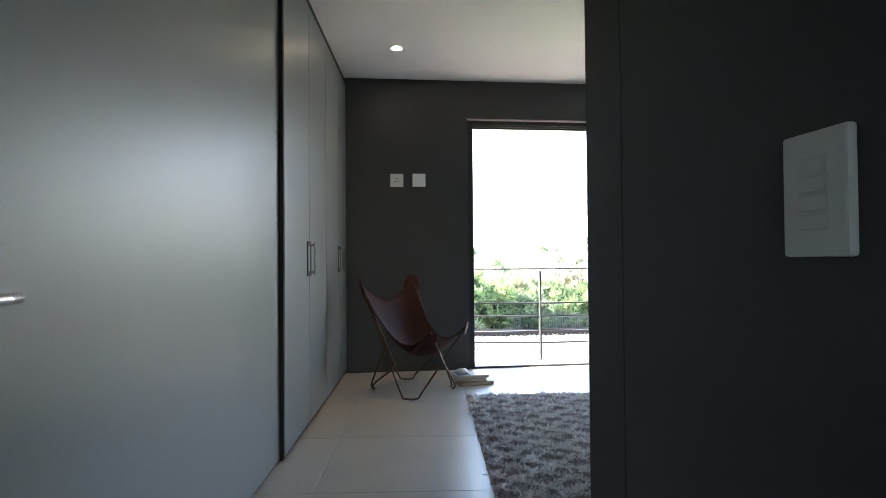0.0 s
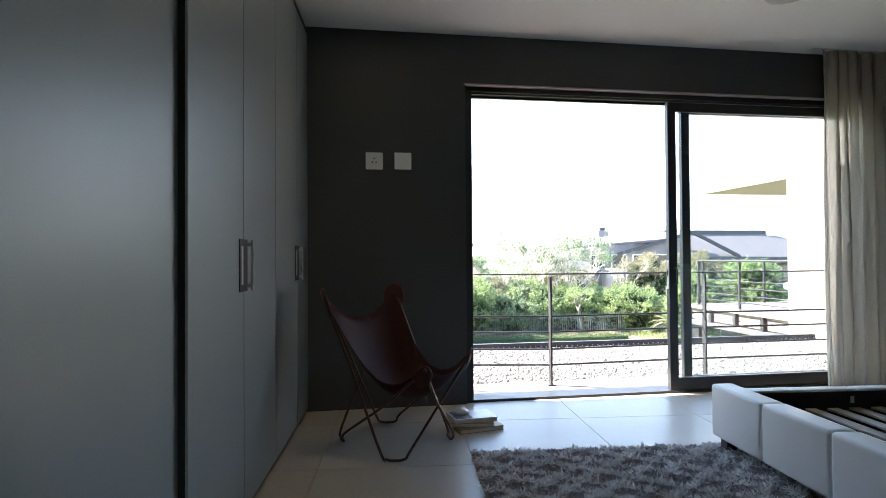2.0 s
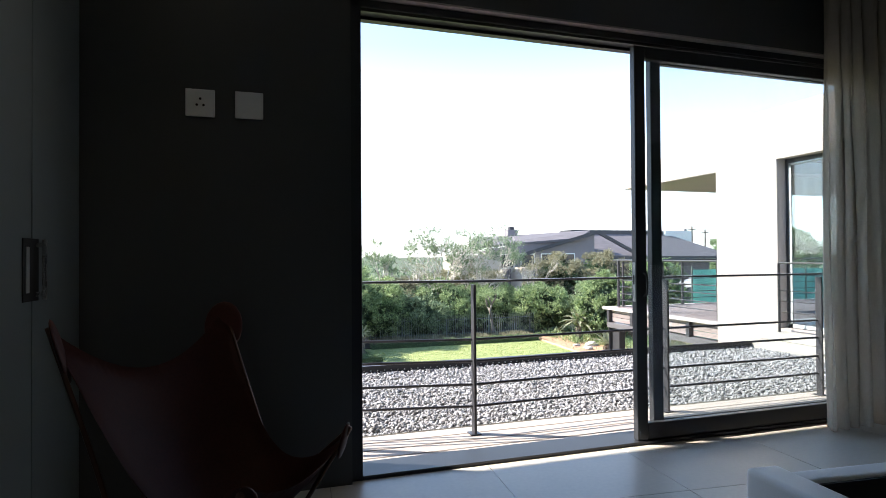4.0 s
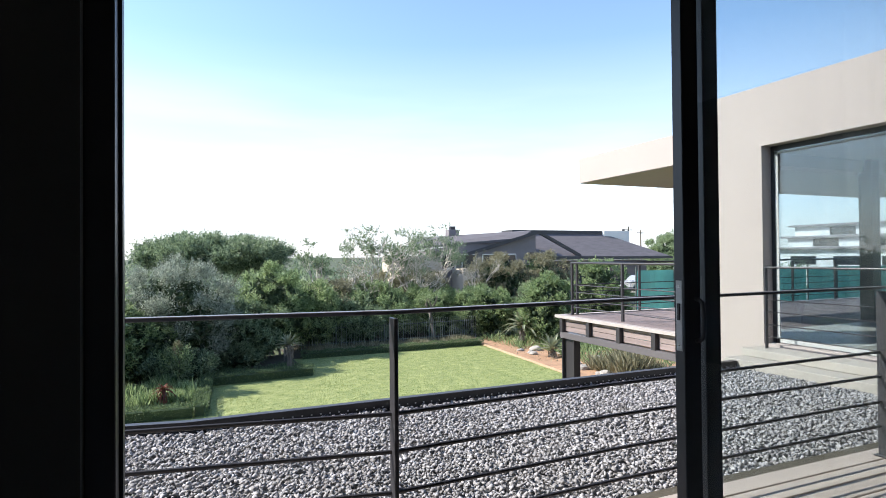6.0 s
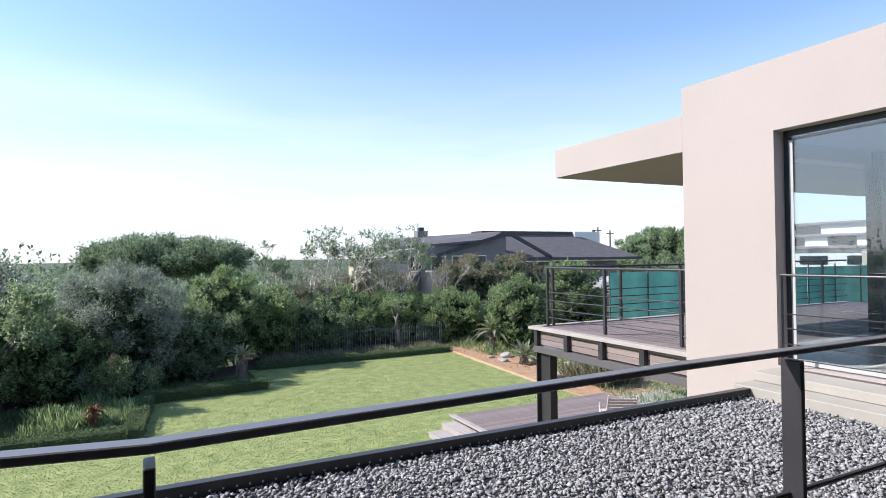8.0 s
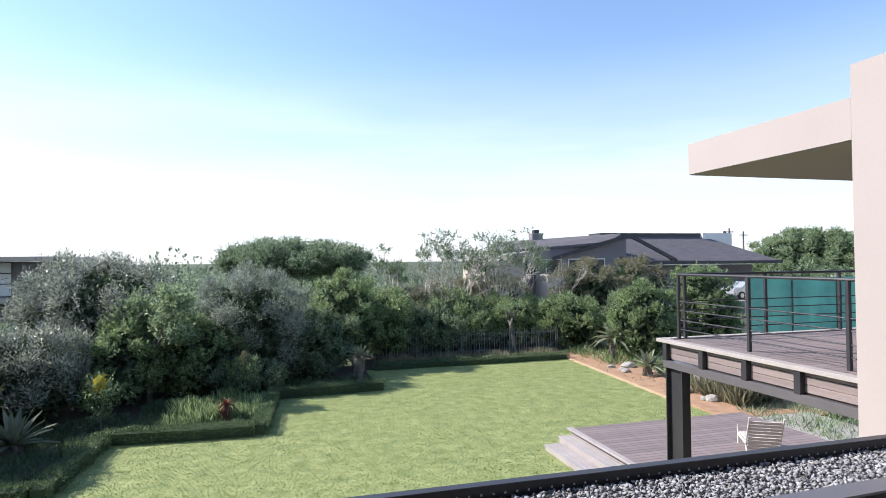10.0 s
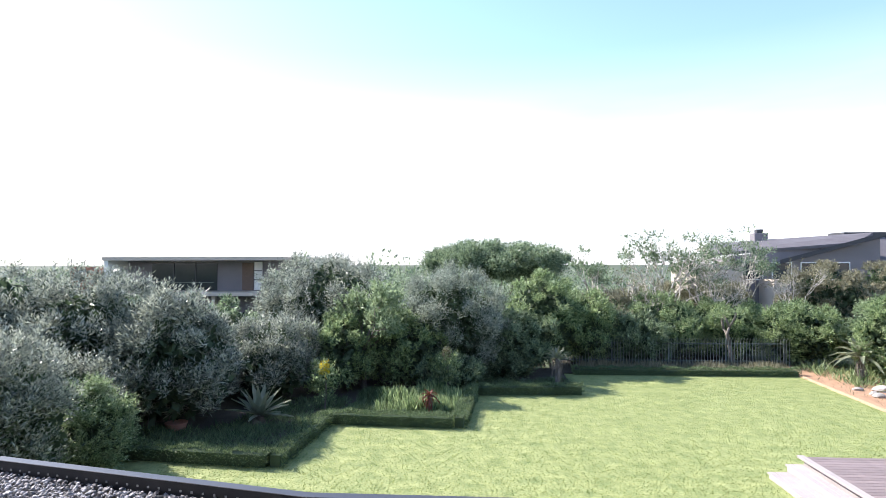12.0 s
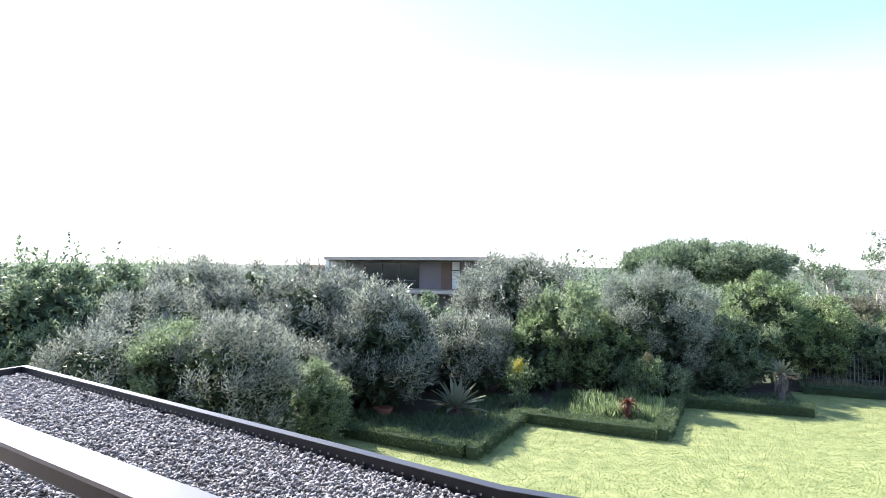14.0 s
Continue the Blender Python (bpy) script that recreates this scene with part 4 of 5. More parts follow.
# upper timber deck on steel
DX, DY = 7.76, 13.71
dk = thing("upper_deck", "raised weathered timber deck on dark steel beams", "deck", kind="structure")
part("edge_board", cube(DX, 10.30, -0.055, DX + 0.14, DY, 0.0, 0.004), M_PALE_DECK, dk, "bleached edge board")
part("edge_board", cube(DX + 0.141, DY - 0.14, -0.055, 17.0, DY, 0.0, 0.004), M_PALE_DECK, dk, "bleached edge board")
part("beam", cube(DX + 0.03, 10.30, -0.43, DX + 0.17, DY - 0.12, -0.32, 0.003), M_HANDRAIL, dk, "dark steel beam")
part("beam", cube(DX + 0.171, DY - 0.26, -0.43, 17.0, DY - 0.12, -0.32, 0.003), M_HANDRAIL, dk, "dark steel beam")
y = DY - 0.13
while y > 10.4:
    part("bracket", cube(DX + 0.02, y - 0.09, -0.32, DX + 0.12, y, -0.056, 0.003), M_STEEL_RAIL, dk, "steel stub")
    for z in (-0.30, -0.205, -0.11):
        part("fascia_slat", cube(DX + 0.09, max(10.3, y - 0.80), z, DX + 0.11, y - 0.091, z + 0.088, 0.003), M_DECK_X, dk)
    y -= 0.80
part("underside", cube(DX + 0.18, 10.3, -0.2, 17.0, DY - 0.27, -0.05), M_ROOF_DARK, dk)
part("column", cube(7.80, 13.16, -2.71, 7.94, 13.18, -0.43), M_STEEL_RAIL, dk, "dark steel column")
part("column", cube(7.80, 13.52, -2.71, 7.94, 13.54, -0.25), M_STEEL_RAIL, dk, "dark steel column")
part("column", cube(7.865, 13.181, -2.71, 7.875, 13.519, -0.43), M_STEEL_RAIL, dk, "dark steel column")
dr = thing("deck_railing", "dark steel railing round the raised timber deck", "railing", (0, 0, 0))
for z, r in ((0.99, 0.02), (0.57, 0.009), (0.43, 0.009), (0.28, 0.009), (0.14, 0.009)):
    part("rail", tube([(8.07, 10.31, z), (8.07, 13.58, z)], r, 8), M_STEEL_RAIL, dr)
    part("rail", tube([(8.07, 13.58, z), (16.9, 13.58, z)], r, 8), M_STEEL_RAIL, dr)
for x, y in [(8.07, 13.56), (8.07, 12.14), (8.07, 10.72)] + [(8.2 + 1.55 * k, 13.58) for k in range(6)]:
    part("post", cube(x - 0.022, y - 0.022, 0.001, x + 0.022, y + 0.022, 0.985, 0.003), M_STEEL_RAIL, dr)

# lower timber deck with steps to the lawn
LAWN_Z, LOW_Z = -3.05, -2.70
ld = thing("lower_deck", "low weathered timber deck beside the lawn", "deck", kind="structure")
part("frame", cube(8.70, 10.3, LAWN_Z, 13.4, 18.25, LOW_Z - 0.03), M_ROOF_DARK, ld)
part("edge_board", cube(8.545, 10.3, LOW_Z - 0.045, 8.676, 18.3, LOW_Z + 0.002, 0.004), M_PALE_DECK, ld, "bleached edge board")
part("riser_board", cube(8.655, 10.3, LAWN_Z, 8.695, 18.25, LOW_Z - 0.05), M_PALE_DECK, ld, "bleached riser board")
st = thing("deck_steps", "two bleached timber steps from the deck to the lawn", "steps", kind="structure")
for k, (x0, z) in enumerate(((8.22, -2.82), (7.80, -2.93))):
    for j in range(3):
        part("tread", cube(x0 + j * 0.14, 12.0, z - 0.035, x0 + j * 0.14 + 0.132, 18.1 - 0.15 * k, z, 0.004), M_PALE_DECK, st)
    part("riser", cube(x0 + 0.02, 12.0, LAWN_Z, x0 + 0.40, 18.07 - 0.15 * k, z - 0.036), M_PALE_DECK, st)

lc = thing("garden_chair", "whitewashed slatted timber garden chair on the deck", "chair", (11.5, 15.6, LOW_Z), 150)
for k in range(9):              # reclined slatted back
    s = k / 9
    part("back_slat", join(None, cube(-0.29, -0.010, -0.03, 0.29, 0.010, 0.03, 0.003), Matrix.Translation((0, 0.20 + s * 0.32, 0.10 + s * 0.66)) @ pose(0, 0, 0, -26)), M_TEAK, lc)
for k in range(7):
    part("seat_slat", cube(-0.29, -0.46 + k * 0.09, 0.235, 0.29, -0.385 + k * 0.09, 0.255, 0.003), M_TEAK, lc)
for sx in (-0.325, 0.295):
    part("leg", tube([(sx + 0.015, -0.45, 0.0), (sx + 0.015, -0.45, 0.40)], 0.018, 8), M_TEAK, lc)
    part("leg", tube([(sx + 0.015, 0.34, 0.0), (sx + 0.015, 0.20, 0.16), (sx + 0.015, 0.55, 0.80)], 0.018, 8), M_TEAK, lc)
    part("seat_rail", cube(sx, -0.46, 0.18, sx + 0.03, 0.22, 0.234, 0.003), M_TEAK, lc)

# ---- garden ground ----
bm = bmesh.new()
gv = [bm.verts.new(p) for p in ((-3000, -3000, -3.16), (3000, -3000, -3.16), (3000, 3000, -3.16), (-3000, 3000, -3.16))]
bm.faces.new(gv)
structure("ground", bm, M_LAND, "dark scrub-covered ground reaching the horizon", "ground")
structure("lawn", cube(-9.0, 9.05, -3.2, 14.2, 29.0, LAWN_Z), M_LAWN, "mown green lawn", "lawn")


def blades(n, seed):
    rng = np.random.default_rng(seed)
    x, y = rng.uniform(-4.5, 14.0, n), 12.0 + 16.6 * rng.uniform(0, 1, n) ** 1.3
    base = np.stack([x, y, np.full(n, LAWN_Z - 0.004)], 1)
    way = unit(rng.normal(size=(n, 3)) * np.array([0.9, 0.9, 0.1]) + np.array([0, 0, 0.9]))
    return leaf_arrays(base, way, rng.uniform(0.02, 0.045, n), rng.uniform(0.010, 0.020, n), rng)


v, f = blades(170000, 21)
tagged(array_mesh("grass", v, f, M_GRASS), "short blades of the mown lawn", "grass", "", "stuff")

# planting beds edged by low clipped hedges
structure("bed_soil_left", cube(-9.0, 18.15, -3.19, -2.05, 30.0, LAWN_Z + 0.02), M_SOIL_DARK, "dark mulched planting bed", "planting bed")
structure("bed_soil_middle", cube(-2.05, 21.45, -3.19, 1.62, 30.0, LAWN_Z + 0.024), M_SOIL_DARK, "dark mulched planting bed", "planting bed")
structure("bed_soil_back", cube(1.62, 25.22, -3.19, 5.25, 30.0, LAWN_Z + 0.028), M_SOIL_DARK, "dark mulched planting bed", "planting bed")
structure("bed_soil_far", cube(5.25, 28.85, -3.19, 14.0, 33.0, LAWN_Z + 0.032), M_SOIL_DARK, "dark mulched planting bed", "planting bed")
bm = bmesh.new()
a = [bm.verts.new((x, y, z)) for z in (-3.2, LAWN_Z + 0.04) for x, y in ((13.45, 18.3), (22.0, 18.3), (22.0, 31.0), (14.0, 31.0), (13.95, 28.3))]
bm.faces.new(a[:5][::-1])
bm.faces.new(a[5:])
for k in range(5):
    bm.faces.new((a[k], a[(k + 1) % 5], a[5 + (k + 1) % 5], a[5 + k]))
structure("bed_soil_bank", bm, M_SOIL, "orange-brown soil bed", "planting bed")
ed = structure("bed_edging", bar([(13.42, 21.0, LAWN_Z + 0.03), (13.95, 28.4, LAWN_Z + 0.03)], 0.09, 0.12), M_EDGE, "pale timber bed edging", "edging")
structure("paving", cube(13.45, 14.0, -3.19, 16.0, 18.6, LAWN_Z + 0.05), M_STONE_SILL, "pale paving beside the low deck", "paving")


def hedge(x0, y0, x1, y1, seed, h=0.36, w=0.34):
    """A clipped low hedge: small leaves on the faces of a soft box."""
    rng = np.random.default_rng(seed)
    ln = math.hypot(x1 - x0, y1 - y0)
    ob = thing("hedge", "low clipped dark green hedge edging the lawn", "hedge", (x0, y0, LAWN_Z), math.degrees(math.atan2(y1 - y0, x1 - x0)), "low hedges")
    # the core's dark leaf colour paints the shade within the hedge
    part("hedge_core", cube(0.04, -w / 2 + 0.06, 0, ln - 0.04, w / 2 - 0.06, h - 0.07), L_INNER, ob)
    n = int(ln * 1500)
    s, u = rng.uniform(0, ln, n), rng.uniform(-1, 1, n)
    top = rng.uniform(size=n) < 0.42
    side = np.where(rng.uniform(size=n) < 0.5, -1.0, 1.0)
    soft = 0.03 * np.sin(s * 5.3 + seed) + 0.02 * np.sin(s * 13.0)
    y = np.where(top, u * w / 2, side * (w / 2 + soft * 0.5))
    z = np.where(top, h + soft, rng.uniform(0.02, 1, n) * h)
    end = rng.uniform(size=n) < 0.03
    s = np.where(end, rng.choice([0.0, ln], n), s)
    base = np.stack([s, y, z], 1) + rng.normal(size=(n, 3)) * 0.018
    way = unit(np.stack([rng.normal(size=n) * 0.6, np.where(top, rng.normal(size=n) * 0.5, side), np.where(top, 1.0, 0.4)], 1) + rng.normal(size=(n, 3)) * 0.4)
    v, f = leaf_arrays(base, way, rng.uniform(0.03, 0.06, n), rng.uniform(0.018, 0.03, n), rng)
    array_mesh("foliage", v, f, L_HEDGE, ob)
    return ob


for k, (x0, y0, x1, y1) in enumerate(((-7.4, 18.45, -2.30, 17.95), (-2.16, 17.85, -1.98, 21.2), (-1.98, 21.35, 1.42, 21.12), (1.55, 21.05, 1.82, 24.7),
                                      (1.7, 24.95, 5.40, 25.25), (5.6, 28.75, 14.0, 28.85))):
    hedge(x0, y0, x1, y1, 40 + k, h=0.26 if k == 5 else 0.32)


# ---- shrubs and trees ----
def limbs(bm, base, top, r, rng, forks, spread):
    """A stem from base to top that forks; returns the ends of its twigs."""
    ends = []
    base, top = Vector(base), Vector(top)
    mid = base.lerp(top, 0.5) + Vector(rng.normal(size=3)) * (top - base).length * 0.07
    tube([base, mid, top], [r, r * 0.8, r * 0.55], 6, bm)
    if forks == 0:
        return [top]
    for k in range(rng.integers(2, 4)):
        d = ((top - base).normalized() + Vector(rng.normal(size=3)) * spread)
        d.z = abs(d.z) * 0.8 + 0.15
        ends += limbs(bm, top, top + d.normalized() * (top - base).length * rng.uniform(0.55, 0.85), r * 0.62, rng, forks - 1, spread)
    return ends


def shrub(name, x, y, top, r, leaf_material, seed, label, n=900, leaf=0.10, base=None, lift=0.5, shoot=0.32, slim=0.38, depth=None, low=0.0, per=9, lobe=None,
          squash=1.0, group="garden shrubs"):
    """A dense bush: short stems under a crown of leafy lobes."""
    rng = np.random.default_rng(seed)
    zb = LAWN_Z + 0.0 if base is None else base
    h = top - zb - 0.5 * shoot      # the shoots stand above the lobes
    ob = thing(name, label, "shrub" if name == "shrub" else "tree", (x, y, zb), 0, group)
    d = depth or r
    v, v2 = lobed_crown(r, d, h, low, lobe or 0.30 * r ** 0.6, n, leaf, rng, shoot, lift, slim, per, squash)
    bm = bmesh.new()
    for i in range(6):
        a = 1.05 * i + rng.uniform(0, 0.6)
        e = Vector((math.cos(a) * r * 0.5, math.sin(a) * d * 0.5, h * (low + (1 - low) * rng.uniform(0.45, 0.7))))
        tube(smooth_path([(rng.normal() * 0.12, rng.normal() * 0.12, 0), (e.x * 0.4, e.y * 0.4, e.z * 0.5), e], 3), [0.05, 0.047, 0.04, 0.034, 0.03, 0.024, 0.016], 6, bm)
    part("trunk", bm, M_BARK, ob)
    v, f = keep_above(v, None, 0.0)
    array_mesh("crown", v, f, leaf_material, ob)
    # inner leaves hold the shade between the lobes in their darker colour
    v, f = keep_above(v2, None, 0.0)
    array_mesh("inner_foliage", v, f, L_INNER, ob, "leaves inside the crown, coloured dark for the shade there")
    return ob


SG, SS, SN, SD, SL, SO = ("grey-green leafy shrub in the garden border", "silvery fine-leaved rounded shrub", "dense green shrub in the garden border",
                          "tall dark green shrub", "light green feathery shrub", "dry olive-brown scrub bush")
# x, y, top z, radius, leaf material, label, shoots, leaf length
for k, (x, y, top, r, lm, lab, n, lf) in enumerate((
        (-15.0, 17.8, 1.2, 3.4, L_DARK, SD, 3600, 0.12), (-17.5, 16.0, 1.0, 2.4, L_GREY, SG, 1500, 0.12), (-11.5, 18.0, 0.5, 1.8, L_GREY, SG, 1800, 0.11),
        (-13.4, 21.5, 1.35, 2.1, L_GREY, SG, 2000, 0.12), (-11.0, 21.5, 1.35, 2.0, L_GREY, SG, 2000, 0.12), (-8.6, 21.5, 1.1, 2.1, L_GREY, SG, 2300, 0.11),
        (-5.9, 20.8, 0.5, 1.7, L_GREY, SG, 2000, 0.11), (-9.0, 14.6, 0.0, 1.6, L_GREY, SG, 2000, 0.10), (-7.6, 14.9, -0.05, 1.1, L_LIGHT, SL, 1500, 0.085),
        (-6.2, 15.3, 0.2, 1.3, L_GREY, SG, 1800, 0.10), (-5.8, 17.3, -1.12, 0.85, L_LIGHT, SL, 1700, 0.07), (-6.4, 21.2, 0.15, 1.6, L_GREY, SG, 2600, 0.10),
        (-4.6, 23.9, -0.35, 1.7, L_GREY, SG, 2200, 0.10), (-7.2, 18.3, -0.76, 1.3, L_GREY, SG, 1700, 0.10), (-2.9, 25.4, -0.5, 1.5, L_GREEN, SN, 1900, 0.09),
        (-9.8, 17.0, -0.3, 1.6, L_DARK, SD, 1700, 0.10), (-4.1, 29.0, 1.85, 3.0, L_GREY, SG, 3900, 0.11), (0.9, 28.3, 1.12, 2.35, L_SILVER, SS, 4600, 0.085),
        (-0.6, 26.5, -0.6, 1.5, L_GREEN, SN, 1700, 0.09), (4.6, 30.3, 0.95, 1.6, L_GREEN, SN, 2000, 0.09), (3.4, 28.9, -0.5, 1.7, L_DARK, SD, 1700, 0.09),
        (6.3, 31.5, 0.1, 1.9, L_GREEN, SN, 2100, 0.09), (7.6, 33.6, 0.2, 2.2, L_DRY, SO, 1900, 0.09), (8.6, 32.0, -0.6, 2.0, L_DARK, SD, 1900, 0.09),
        (10.2, 33.4, -0.1, 2.5, L_GREEN, SN, 2500, 0.09), (12.9, 33.4, -0.35, 2.3, L_GREEN, SN, 2400, 0.09), (15.5, 31.6, -0.3, 1.8, L_GREEN, SN, 2100, 0.09),
        (16.9, 27.6, 0.35, 1.5, L_GREEN, SN, 2100, 0.085), (18.2, 30.0, -0.2, 1.8, L_LIGHT, SN, 1700, 0.09), (20.6, 28.4, 1.1, 1.7, L_GREEN, SN, 2000, 0.09),
        (19.8, 37.0, 1.4, 2.4, L_DRY, SO, 2000, 0.11), (23.6, 38.5, 1.6, 2.3, L_DRY, SO, 1600, 0.11), (14.2, 37.5, 0.5, 2.4, L_DRY, SO, 1700, 0.10),
        (11.0, 37.0, 0.3, 2.6, L_DRY, SO, 1700, 0.10), (-6.9, 25.0, 0.1, 2.2, L_DARK, SD, 2000, 0.11), (-9.6, 25.5, 0.2, 2.4, L_DARK, SD, 1700, 0.12),
        (1.0, 25.9, -1.9, 1.2, L_DARK, SD, 900, 0.09), (3.0, 28.0, -2.0, 1.0, L_DARK, SD, 800, 0.09), (-20.5, 19.0, 1.4, 2.8, L_DARK, SD, 1500, 0.13))):
    near = y < 19 and x > -11
    grey = lm in (L_GREY, L_SILVER)
    n, lf = (int(n * 1.3), lf * 1.15) if near else (int(n * 1.0), lf * 1.5)
    shrub("shrub", x, y, top, r, lm, 100 + k, lab, n, lf, slim=0.24 if grey else 0.36, shoot=0.48 if grey else 0.27, lift=1.05 if grey else 0.45)


def open_tree(x, y, top, r, leaf_material, seed, label, n, leaf, forks=4, bark=None, stems=3, spread=0.5, clump=0.35, flat=0.5):
    """A tree whose limbs show, with loose leaf clumps at the twig ends."""
    rng = np.random.default_rng(seed)
    h = top - LAWN_Z
    ob = thing("tree", label, "tree", (x, y, LAWN_Z), 0, "garden trees")
    bm, ends = bmesh.new(), []
    for k in range(stems):
        a = 6.28 * k / stems + rng.uniform(0, 1)
        foot = (math.cos(a) * 0.15, math.sin(a) * 0.15, 0)
        ends += limbs(bm, foot, (math.cos(a) * r * 0.25, math.sin(a) * r * 0.25, h * 0.42), 0.10 if stems > 1 else 0.12, rng, forks, spread)
    e = np.array([(q.x, q.y, q.z) for q in ends])
    # fit the spread of the twigs to the height and width of the tree
    sz = (h - 0.15) / e[:, 2].max()
    sx = r * 0.95 / np.abs(e[:, :2]).max()
    bm.transform(Matrix.Diagonal((sx, sx, sz, 1)))
    e = e * np.array([sx, sx, sz])
    part("trunk", bm, bark or M_BARK_PALE, ob, smooth=True)
    blobs = [(q[0], q[1], q[2], clump, clump, clump * flat) for q in e]
    v, f = sprigs(blobs, n, leaf, rng, per=6, shoot=0.22, lift=0.4, shell=(0.1, 1.0))
    array_mesh("crown", v, f, leaf_material, ob)
    return ob


open_tree(-1.9, 25.7, 0.5, 1.35, L_LIGHT, 301, "small open light green tree with bare lower branches", 1500, 0.14, 3, M_BARK, 3, 0.6, 0.36)
shrub("tree", 2.9, 44.0, 2.55, 4.7, L_DARK, 302, "wide flat-topped dark green tree in layered tiers", 5600, 0.22, low=0.66, shoot=0.7, lift=0.22, slim=0.34, lobe=0.62, squash=0.5, group="garden trees")
open_tree(13.4, 36.2, 2.5, 1.9, L_DARK, 310, "sparse tree with pale bare branches", 650, 0.12, 4, spread=0.45, clump=0.35)
open_tree(11.0, 35.2, 2.75, 2.7, L_DARK, 303, "sparse tree with pale bare branches and few leaves", 1100, 0.12, 4, spread=0.4, clump=0.3)
open_tree(7.6, 34.5, 1.95, 1.1, L_DARK, 304, "thin sparse tree with pale branches", 380, 0.12, 3, spread=0.35, clump=0.3)
open_tree(15.6, 37.0, 3.0, 1.7, L_DARK, 305, "sparse tree with pale bare branches", 700, 0.12, 4, spread=0.4, clump=0.3)
open_tree(13.0, 34.0, 1.2, 1.7, L_DRY, 306, "low tree of tangled pale branches", 260, 0.09, 5, spread=0.55, clump=0.3)
open_tree(9.3, 34.2, 1.2, 1.8, L_DRY, 307, "low tree of tangled pale branches", 260, 0.09, 5, spread=0.55, clump=0.3)
open_tree(17.0, 34.6, 1.5, 1.8, L_DRY, 308, "low tree of tangled pale branches", 260, 0.09, 5, spread=0.55, clump=0.3)
open_tree(12.2, 30.9, -0.7, 0.55, L_GREEN, 309, "young slender tree before the fence", 160, 0.08, 2, M_BARK, 1, 0.3, 0.25, 0.8)
shrub("tree", 63.7, 62.0, 5.0, 7.2, L_LIGHT, 330, "large rounded green tree far behind the deck", 5200, 0.32, shoot=0.6, slim=0.36, lobe=0.95)

# far scrub beyond the garden: countless bushes as one mass
rng = np.random.default_rng(77)
blobs = []
for k in range(170):
    x, y = rng.uniform(-75, 70), rng.uniform(36, 95)
    if 14 < x < 52 and 40 < y < 62 or -34 < x < -10 and 42 < y < 66:
        continue
    r = rng.uniform(1.6, 4.0)
    blobs.append((x, y, -2.6, r * 1.3, r * 1.2, rng.uniform(1.8, 3.4)))
for k in range(26):
    blobs.append((-24 - rng.uniform(0, 20), rng.uniform(6, 34), -2.4, 2.6, 2.4, rng.uniform(2.4, 3.9)))
v, f = sprigs(blobs, 34000, 0.26, rng, per=6, shoot=0.6, lift=0.6, shell=(0.86, 1.04), slim=0.5)
v, f = keep_above(v, f, -3.1)
tagged(array_mesh("woodland", v, f, L_DARK), "far dark green scrub and bushes", "scrub", "", "stuff")

# undergrowth: grass-like tufts and ground cover in the beds
def tuft_field(name, label, boxes, n, height, material, seed, lean=0.35):
    rng = np.random.default_rng(seed)
    vs = []
    for x0, y0, x1, y1 in boxes:
        x, y = rng.uniform(x0, x1, n), rng.uniform(y0, y1, n)
        base = np.stack([x, y, np.full(n, LAWN_Z)], 1)
        way = unit(rng.normal(size=(n, 3)) * np.array([lean, lean, 0.1]) + np.array([0, 0, 1.0]))
        ln = height * rng.uniform(0.5, 1.2, n) * (0.8 + 0.3 * np.sin(x * 3) * np.sin(y * 2.6))
        vs.append(leaf_arrays(base, way, ln, ln * 0.07 + 0.006, rng)[0])
    v = np.concatenate(vs)
    return tagged(array_mesh(name, v, np.arange(len(v)).reshape(-1, 4), material), label, "plants", "", "stuff")


tuft_field("ornamental_grass", "soft green grass-like plants in the border", [(-0.9, 22.4, 1.5, 24.8)], 5000, 0.5, L_GREEN, 51)
tuft_field("ground_cover", "low dark ground cover in the borders", [(-4.8, 18.1, -2.3, 20.8), (-1.8, 21.5, 1.4, 22.8), (1.9, 25.2, 5.3, 27.4), (-7.0, 18.3, -4.2, 20.4), (-4.4, 20.6, -1.9, 24.0), (-1.7, 22.8, -0.7, 25.4)], 4200, 0.26, L_HEDGE, 52, 0.8)
tuft_field("fence_grass", "pale grass along the fence", [(6.0, 29.1, 14.2, 30.4)], 5000, 0.42, L_DRY, 53)
tuft_field("bank_plants", "mixed low plants on the soil bank", [(14.7, 26.6, 18.5, 30.8), (15.2, 20.5, 19.0, 24.8), (15.6, 24.8, 18.5, 26.6)], 1700, 0.5, L_GREEN, 54, 0.6)
tuft_field("tall_grass", "tall dry grass clump under the raised deck", [(14.6, 19.6, 16.4, 21.6)], 2200, 0.95, L_DRY, 57, 0.4)
tuft_field("soil_weeds", "small scattered weeds on the bare soil", [(13.9, 21.5, 15.4, 28.2)], 260, 0.22, L_DRY, 58, 0.9)
tuft_field("paving_grass", "bright green plants beside the paving", [(14.3, 15.5, 17.0, 19.5)], 1800, 0.3, L_LIGHT, 55, 0.6)


